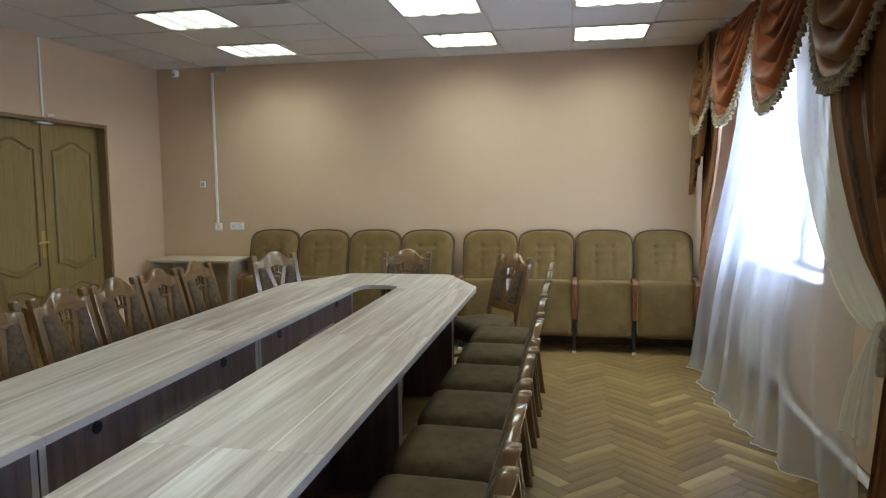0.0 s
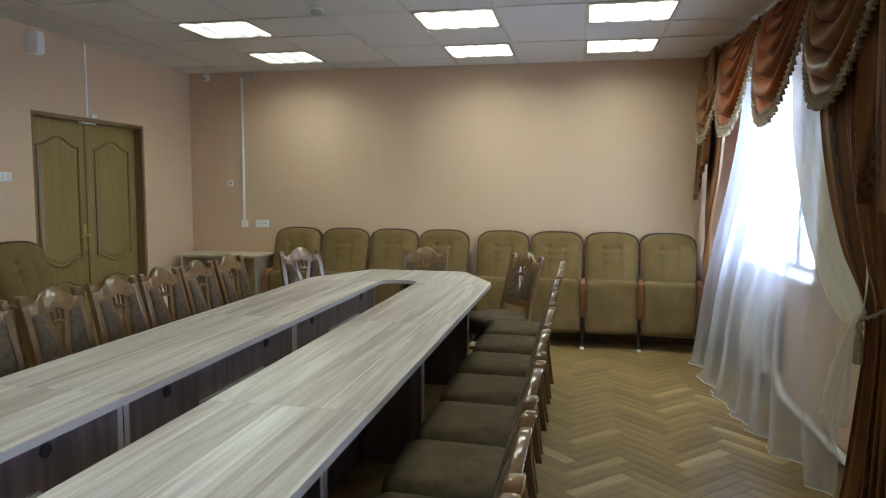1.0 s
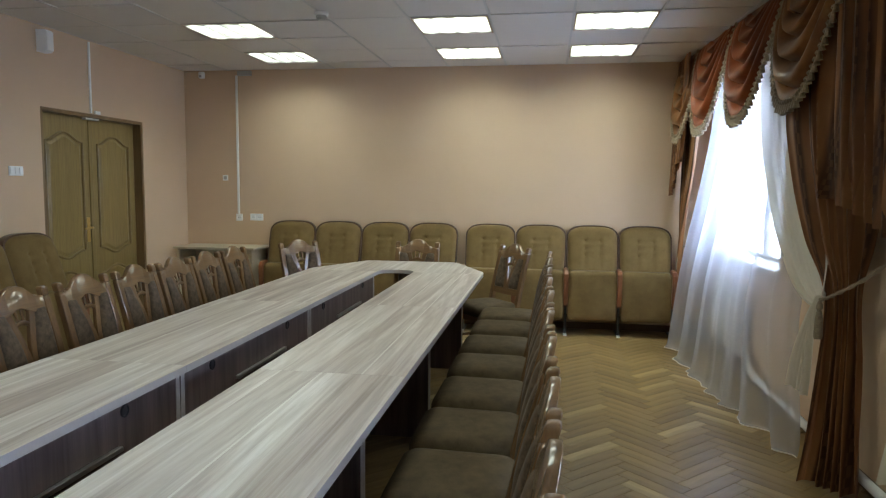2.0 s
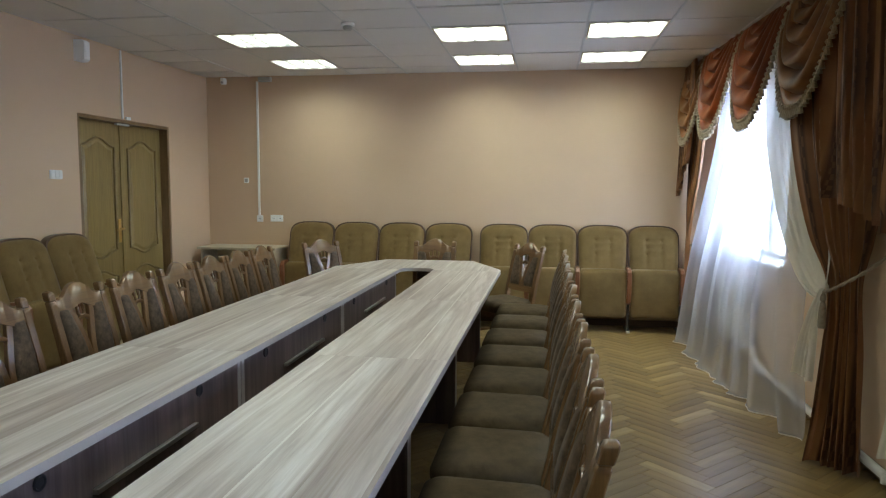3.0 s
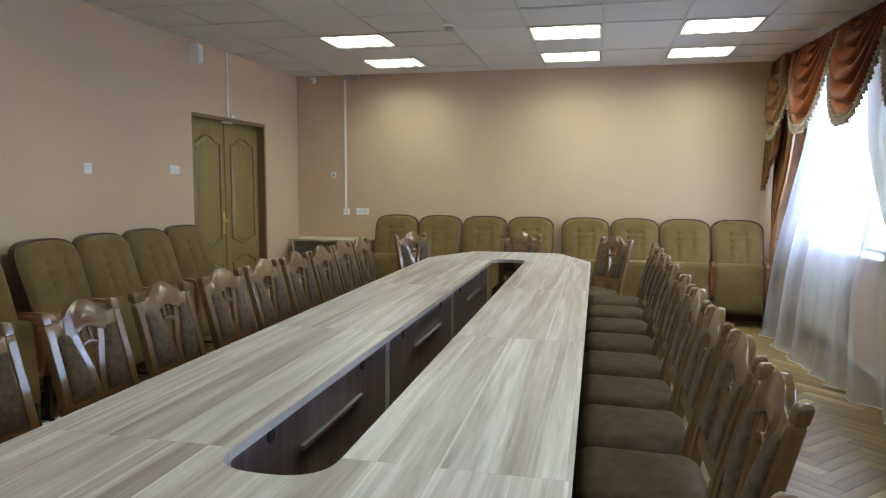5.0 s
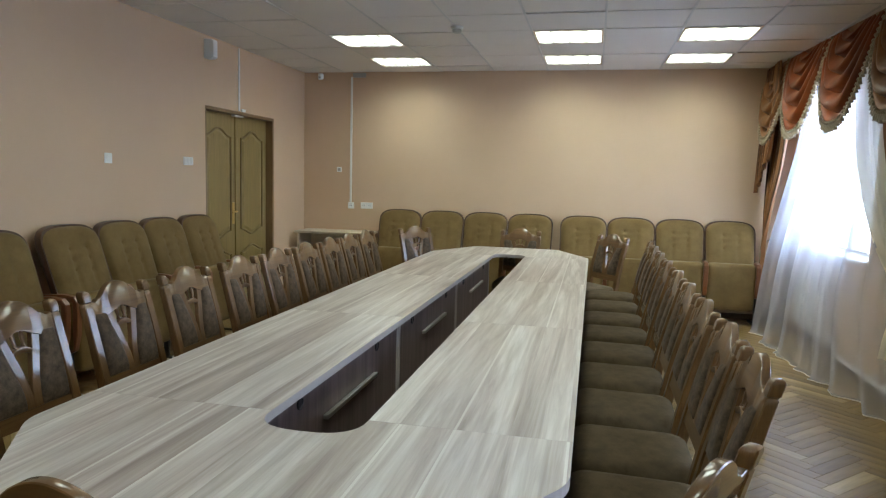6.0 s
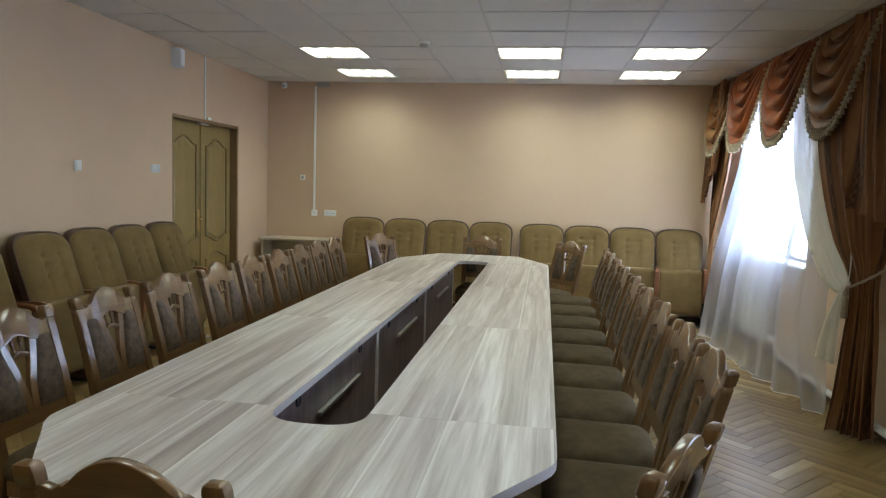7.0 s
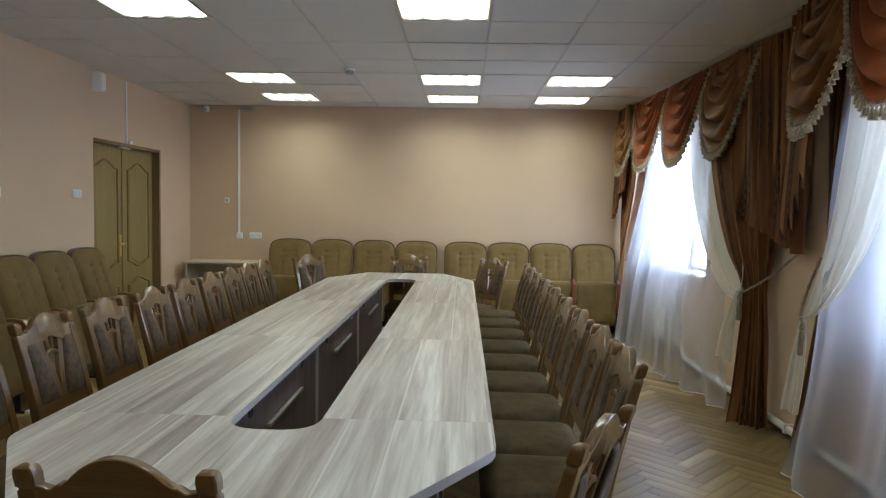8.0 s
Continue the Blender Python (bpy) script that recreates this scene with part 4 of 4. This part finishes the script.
def hang(name, material, label, left, right, n, amp, seed, nu=90, nv=48, parent=None, category="curtain", group="", swell=None, belly=0.0):
    """Cloth between two hanging edges, each a way of (x, y, z) points from top to hem, with folds along it."""
    def fn(u, v):
        a, b = path_at(left, v), path_at(right, v)
        p = a.lerp(b, u)
        w = (b - a).length
        k = amp * (0.6 + 0.4 * v) * (1.0 if swell is None else swell(v))
        f = fold(u + 0.05 * math.sin(3 * v + seed), n, seed)
        nrm = Vector((-(b - a).y, (b - a).x, 0))
        nrm = nrm.normalized() if nrm.length > 1e-4 else Vector((1, 0, 0))
        p += nrm * k * f
        p.x -= belly * math.sin(math.pi * min(1.0, 0.12 + u * 0.95)) * v ** 3
        p.z += 0.006 * math.sin(2 * math.pi * n * u + seed + 1.2) * v
        return p
    ob = part(name, sheet(B(), fn, nu, nv), material, parent, "" if parent is None else label, smooth=True)
    if parent is None:
        tagged(ob, label, category, group)
    return ob, fn


def hem(fn, parent, u0=0.0, u1=1.0, n=90, r=0.004):
    part("hem", tube(B(), [fn(u0 + (u1 - u0) * i / n, 1.0) for i in range(n + 1)], r, 5, False), M_HEM, parent, "white stitched hem")


def swag(valance, ya, yb, material, label, front, zt=2.645, drop=0.70, seed=0.0):
    """A family of nested hanging folds: narrow and shallow at the middle of the top, wide and deep at the fringed edge."""
    mid, half = (ya + yb) / 2, (yb - ya) / 2 * 1.10
    def fn(u, v):
        q = 2 * u - 1
        s = 1 - abs(q) ** 2.9
        w = 0.26 + 0.74 * v ** 0.8
        y = mid + half * w * q * (1 - 0.10 * s * v) + 0.02 * math.sin(3 * v + seed) * s
        ph = 5.4 * v ** 0.85 + 0.07 * math.sin(5 * u + seed)
        ridge = 2 * abs(math.sin(math.pi * ph)) ** 0.75 - 1
        z = zt - (0.05 + (drop - 0.05) * v ** 1.08) * s - 0.012 * v + 0.012 * math.cos(2 * math.pi * ph) * s
        x = xv(y) - front - 0.10 * s ** 0.7 * math.sin(math.pi * 0.5 * min(1.0, v * 1.3))
        x -= 0.034 * (0.22 + s) * ridge * (1.0 if v < 0.93 else 1 - (v - 0.93) * 9) + 0.004 * math.sin(14 * v + 9 * u + seed)
        return Vector((x, y, z))
    sw = part("swag", sheet(B(), fn, 44, 120), material, valance, label, smooth=True)
    bm = B()
    edge = [fn(k / 400, 1.0) for k in range(401)]
    drops, run = [edge[0]], 0.0
    for p, q in zip(edge, edge[1:]):
        run += (q - p).length
        if run > 0.034:
            drops.append(q)
            run = 0.0
    for i, p in enumerate(drops):
        ln = 0.060 + 0.008 * math.sin(i * 2.4 + seed)
        rings = [[(p.x - 0.006 + r * math.cos(2 * math.pi * k / 7), p.y + r * math.sin(2 * math.pi * k / 7), p.z - z) for k in range(7)]
                 for r, z in ((0.006, -0.018), (0.014, -0.004), (0.005, 0.010), (0.009, 0.020), (0.013, 0.036), (0.019, ln), (0.004, ln + 0.004))]
        loft(bm, rings)
    part("fringe", bm, M_FRINGE, sw, "beige beaded tassel fringe", smooth=True)


def jabot(valance, ya, yb, za, zb, material, front, zt=2.645, n=4, seed=0.0, out=0.0):
    """Cascade of stepped pleats; hem runs from za at ya to zb at yb."""
    def tri(t):
        t = t % 1.0
        return 4 * t - 1 if t < 0.5 else 3 - 4 * t
    def fn(u, v):
        zz = za + (zb - za) * u + 0.06 * tri(u * n + 0.1)
        z = zt + (zz - zt) * v
        y = ya + (yb - ya) * (u + 0.16 * tri(u * n + 0.25) * (0.3 + 0.7 * v))
        x = xv(y) - front - 0.032 * tri(u * n) * (0.5 + 0.5 * v) - 0.01 * math.sin(7 * v + seed) - out * v * (0.4 + 0.6 * u)
        return Vector((x, y, z))
    part("jabot", sheet(B(), fn, 64, 30), material, valance, "brown pleated side cascade", smooth=True)


def tieback(hook, neck, tassel_y, seed):
    o = thing("curtain_tieback", "twisted grey-gold cord curtain tieback with a tassel", "curtain tieback", "curtain tiebacks")
    hx, hy, hz = hook
    nx, ny, nz = neck
    pts = [(hx, hy, hz), ((hx + nx) / 2 - 0.02, (hy + ny) / 2, (hz + nz) / 2 - 0.035), (nx, ny, nz), (nx - 0.03, tassel_y, nz - 0.03)]
    way = [path_at(pts, i / 24) for i in range(25)]
    for ph in (0, math.pi):
        tw = [p + Vector((0.005 * math.cos(i * 1.3 + ph), 0, 0.005 * math.sin(i * 1.3 + ph))) for i, p in enumerate(way)]
        part("cord", tube(B(), tw, 0.006, 6), M_ROPE, o, smooth=True)
    e = way[-1]
    rings = [[(e.x + r * math.cos(2 * math.pi * k / 12), e.y + r * math.sin(2 * math.pi * k / 12), e.z - z) for k in range(12)] for r, z in ((0.004, 0), (0.013, 0.02), (0.016, 0.04), (0.009, 0.05), (0.013, 0.06), (0.018, 0.09), (0.021, 0.18), (0.018, 0.19))]
    part("tassel", loft(B(), rings), M_ROPE, o, "long cord tassel", smooth=True)
    part("wall_hook", tube(B(), [(W - 0.001, hy, hz), (hx - 0.005, hy, hz), (hx - 0.01, hy, hz + 0.02)], 0.006), M_BRASS, o)


def rail_points(y0, y1, n=30):
    return [(xv(y0 + (y1 - y0) * i / n), y0 + (y1 - y0) * i / n) for i in range(n + 1)]


# first window
val = thing("curtain_valance", "brown satin valance with four fringed swags, two tinted orange as if backlit", "valance", "valances")
bm = B()
loft(bm, [[(x + dx, y, z) for dx, z in ((-0.012, 2.585), (0.012, 2.585), (0.012, 2.663), (-0.012, 2.663))] for x, y in rail_points(-0.01, -3.84)])
part("heading_band", bm, M_BROWN, val)
swag(val, 0.02, -0.80, M_BROWN, "brown satin swag", 0.02, seed=0.3)
swag(val, -2.48, -3.34, M_BROWN, "brown satin swag", 0.02, seed=1.1)
swag(val, -0.74, -1.68, M_BACKLIT, "brown satin swag tinted orange as if backlit", 0.045, seed=2.2)
swag(val, -1.62, -2.55, M_BACKLIT, "brown satin swag tinted orange as if backlit", 0.035, seed=0.9)
hang("jabot", M_DRAPE, "brown side cascade in the corner", [(5.16, -0.66, 2.64), (5.15, -0.63, 2.2), (5.14, -0.60, 1.9), (5.13, -0.56, 1.72)],
     [(5.19, -0.05, 2.64), (5.17, -0.05, 2.2), (5.16, -0.05, 1.8), (5.15, -0.05, 1.36)], 6, 0.022, 0.4, 90, 30, parent=val)
hang("jabot", M_DRAPE, "long straight-folded brown side cascade", [(5.36, -3.16, 2.64), (5.36, -3.20, 2.1), (5.35, -3.24, 1.75), (5.35, -3.28, 1.42)],
     [(5.46, -3.88, 2.64), (5.46, -3.93, 2.1), (5.46, -3.95, 1.65), (5.45, -3.97, 1.20)], 7, 0.05, 0.6, 150, 30, parent=val)

hang("curtain", M_DRAPE, "brown satin drape tied back at the window corner", [(5.22, -0.95, 2.58), (5.21, -0.88, 1.98), (5.21, -0.72, 1.6), (5.21, -0.48, 1.25), (5.22, -0.25, 0.88), (5.22, -0.22, 0.45), (5.22, -0.25, 0.015)],
                [(5.25, -0.07, 2.58), (5.25, -0.08, 1.98), (5.25, -0.08, 1.6), (5.25, -0.08, 1.25), (5.26, -0.09, 0.88), (5.25, -0.07, 0.45), (5.25, -0.06, 0.015)], 5, 0.022, 0.3, group="curtains")
tieback((W - 0.03, -0.03, 1.0), (5.25, -0.17, 0.87), -0.19, 1)
hang("curtain", M_DRAPE, "brown satin drape gathered by a cord tieback", [(5.33, -2.70, 2.58), (5.32, -2.80, 1.93), (5.31, -2.97, 1.58), (5.31, -3.22, 1.2), (5.32, -3.42, 0.95), (5.32, -3.42, 0.6), (5.28, -3.45, 0.25), (5.22, -3.50, 0.015)],
                 [(5.47, -3.75, 2.58), (5.47, -3.72, 1.93), (5.46, -3.68, 1.58), (5.46, -3.60, 1.2), (5.44, -3.55, 0.95), (5.44, -3.59, 0.6), (5.43, -3.66, 0.25), (5.41, -3.74, 0.015)], 6, 0.05, 1.2, 120, 60, group="curtains",
                 swell=lambda v: 1 - 0.6 * math.exp(-((v - 0.6) / 0.13) ** 2))
tieback((W - 0.03, -3.92, 1.24), (5.30, -3.57, 0.94), -3.51, 2)
voile, vfn = hang("voile_curtain", M_SHEER, "white sheer voile curtain hanging to the floor", [(5.40, -0.80, 2.5), (5.38, -0.76, 1.9), (5.35, -0.46, 1.3), (5.25, -0.44, 0.7), (5.15, -0.60, 0.12), (5.14, -0.62, 0.03)],
                  [(5.48, -2.90, 2.5), (5.47, -2.94, 1.9), (5.42, -3.02, 1.3), (5.31, -3.10, 0.7), (5.27, -3.30, 0.12), (5.26, -3.30, 0.03)], 7, 0.045, 0.5, 240, 40, group="voile curtains", belly=0.13)
hem(vfn, voile, n=180)
ivory, _ = hang("voile_curtain", M_IVORY, "ivory sheer organza swept aside to the tieback", [(5.35, -2.08, 2.5), (5.34, -2.16, 1.85), (5.33, -2.38, 1.44), (5.32, -2.62, 1.17), (5.31, -2.97, 0.93), (5.30, -3.28, 0.85), (5.285, -3.46, 0.90)],
                [(5.44, -3.00, 2.5), (5.43, -3.02, 1.95), (5.42, -3.12, 1.6), (5.40, -3.25, 1.3), (5.36, -3.36, 1.12), (5.32, -3.44, 1.0), (5.29, -3.48, 0.93)], 4, 0.016, 2.0, 80, 60, group="voile curtains")
hang("tail", M_IVORY, "ivory organza tail below the tieback", [(5.28, -3.45, 0.92), (5.26, -3.38, 0.8), (5.24, -3.28, 0.6), (5.23, -3.22, 0.42)], [(5.28, -3.48, 0.93), (5.27, -3.47, 0.8), (5.27, -3.45, 0.6), (5.27, -3.42, 0.40)], 3, 0.012, 1.0, 30, 20, parent=ivory)

# second window
val = thing("curtain_valance", "brown satin valance with fringed swags and cascade, two swags tinted orange as if backlit", "valance", "valances")
bm = B()
loft(bm, [[(x + dx, y, z) for dx, z in ((-0.012, 2.585), (0.012, 2.585), (0.012, 2.663), (-0.012, 2.663))] for x, y in rail_points(-3.96, -7.9)])
part("heading_band", bm, M_BROWN, val)
swag(val, -4.05, -4.85, M_BROWN, "brown satin swag", 0.03, seed=0.8)
swag(val, -4.78, -5.72, M_BACKLIT, "brown satin swag tinted orange as if backlit", 0.05, seed=1.7)
swag(val, -5.66, -6.60, M_BACKLIT, "brown satin swag tinted orange as if backlit", 0.04, seed=2.5)
swag(val, -6.54, -7.40, M_BROWN, "brown satin swag", 0.03, seed=0.1)
jabot(val, -4.38, -3.97, 1.75, 1.28, M_DRAPE, 0.06, seed=0.9)
hang("curtain", M_DRAPE, "brown satin drape gathered by a cord tieback", [(5.45, -4.15, 2.58), (5.44, -4.22, 2.0), (5.43, -4.28, 1.5), (5.41, -4.33, 1.0), (5.42, -4.15, 0.45), (5.42, -4.02, 0.015)],
     [(5.38, -4.85, 2.58), (5.36, -4.70, 2.0), (5.35, -4.60, 1.5), (5.34, -4.47, 1.0), (5.36, -4.32, 0.45), (5.36, -4.22, 0.015)], 4, 0.03, 2.2, 100, 50, group="curtains")
tieback((W - 0.03, -4.12, 1.2), (5.26, -4.38, 0.9), -4.46, 3)
ivory2, _ = hang("voile_curtain", M_IVORY, "ivory sheer organza swept aside to the tieback", [(5.33, -4.66, 2.5), (5.31, -4.70, 2.06), (5.29, -4.68, 1.69), (5.28, -4.61, 1.34), (5.26, -4.47, 0.95), (5.25, -4.42, 0.89)],
                 [(5.28, -5.34, 2.5), (5.28, -5.26, 2.0), (5.27, -5.14, 1.67), (5.26, -4.94, 1.27), (5.25, -4.69, 0.99), (5.24, -4.48, 0.88)], 4, 0.018, 0.7, 80, 50, group="voile curtains")
hang("tail", M_IVORY, "ivory organza tail below the tieback", [(5.26, -4.40, 0.89), (5.25, -4.34, 0.7), (5.25, -4.28, 0.5), (5.25, -4.22, 0.32)], [(5.24, -4.47, 0.89), (5.23, -4.50, 0.7), (5.22, -4.50, 0.5), (5.22, -4.46, 0.34)], 3, 0.012, 0.2, 30, 20, parent=ivory2)
voile, vfn = hang("voile_curtain", M_SHEER, "white sheer voile curtain hanging to the floor", [(5.36, -4.62, 2.5), (5.34, -4.58, 1.9), (5.31, -4.54, 1.3), (5.24, -4.52, 0.7), (5.14, -4.50, 0.12), (5.13, -4.50, 0.03)],
                  [(5.36, -7.3, 2.5), (5.34, -7.3, 1.9), (5.30, -7.3, 1.3), (5.22, -7.3, 0.7), (5.10, -7.3, 0.12), (5.08, -7.3, 0.03)], 7, 0.045, 1.5, 240, 40, group="voile curtains")
hem(vfn, voile, n=180)
hang("curtain", M_DRAPE, "brown satin drape beside the second window", [(5.38, -6.9, 2.58), (5.38, -7.0, 1.8), (5.36, -7.2, 0.95), (5.34, -7.1, 0.015)],
     [(5.44, -7.9, 2.58), (5.44, -7.8, 1.8), (5.42, -7.5, 0.95), (5.42, -7.6, 0.015)], 6, 0.028, 0.9, 80, 30, group="curtains")

# ---- parquet blocks in herringbone, last ----
PL, PW = 0.40, 0.08
c45 = math.sqrt(0.5)


def block_points(i, side, col):
    """Middle and angle of a block: columns run along y, blocks alternate at plus and minus 45 degrees."""
    step = PW / c45
    x = 4.08 + 2 * col * PL * c45 + (0.5 if side else 1.5) * PL * c45
    y = BACK - 0.5 + i * step + (0.0 if side else step * 0.5)
    return x, y, 45 if side else -45


def block_mesh(bm, m, z=0.0):
    l, w, g, e = PL / 2, PW / 2, 0.0004, 0.001
    p0 = [(-l + g, -w + g), (l - g, -w + g), (l - g, w - g), (-l + g, w - g)]
    p1 = [(-l + g + e, -w + g + e), (l - g - e, -w + g + e), (l - g - e, w - g - e), (-l + g + e, w - g - e)]
    rings = [[m @ Vector((x, y, -0.0115)) for x, y in p0], [m @ Vector((x, y, -0.0012 + z)) for x, y in p0], [m @ Vector((x, y, z)) for x, y in p1]]
    uv = bm.loops.layers.uv.verify()
    du, dv = (hash((round(m.translation.x * 977), round(m.translation.y * 769))) % 97) * 0.37, 0.0
    vs = [[bm.verts.new(p) for p in r] for r in rings]
    flat = [p0, p0, p1]
    where = {v: (q[0] + du, q[1] + du) for r, qs in zip(vs, flat) for v, q in zip(r, qs)}
    faces = [bm.faces.new((a[k], a[(k + 1) % 4], b[(k + 1) % 4], b[k])) for a, b in zip(vs, vs[1:]) for k in range(4)]
    faces.append(bm.faces.new(vs[-1]))
    for f in faces:
        for lp in f.loops:
            lp[uv].uv = where[lp.vert]


rnd = random.Random(21)
shared = bpy.data.meshes.new("parquet_block")
bm = B()
block_mesh(bm, Matrix.Identity(4))
bm.to_mesh(shared)
bm.free()
shared.materials.append(M_PARQUET)
rest = B()
count = 0
step = PW / c45
for col in range(-8, 4):
    for side in (0, 1):
        for i in range(int((-BACK + 1.2) / step)):
            x, y, a = block_points(i, side, col)
            if not (-0.16 < x < W + 0.02 and BACK - 0.1 < y < 0.12):
                continue
            m = pose(x, y, 0, rnd.uniform(-0.03, 0.03), rnd.uniform(-0.02, 0.02), a)
            if 4.0 < x < 5.15 and -5.2 < y < -0.35 and count < 300:
                ob = new("parquet_block", shared)
                ob.matrix_basis = m
                ob.parent = floor
                count += 1
            else:
                block_mesh(rest, m, rnd.uniform(-0.0006, 0))
ob = part("parquet_rest", rest, M_PARQUET, floor)
ob["kind"] = "stuff"
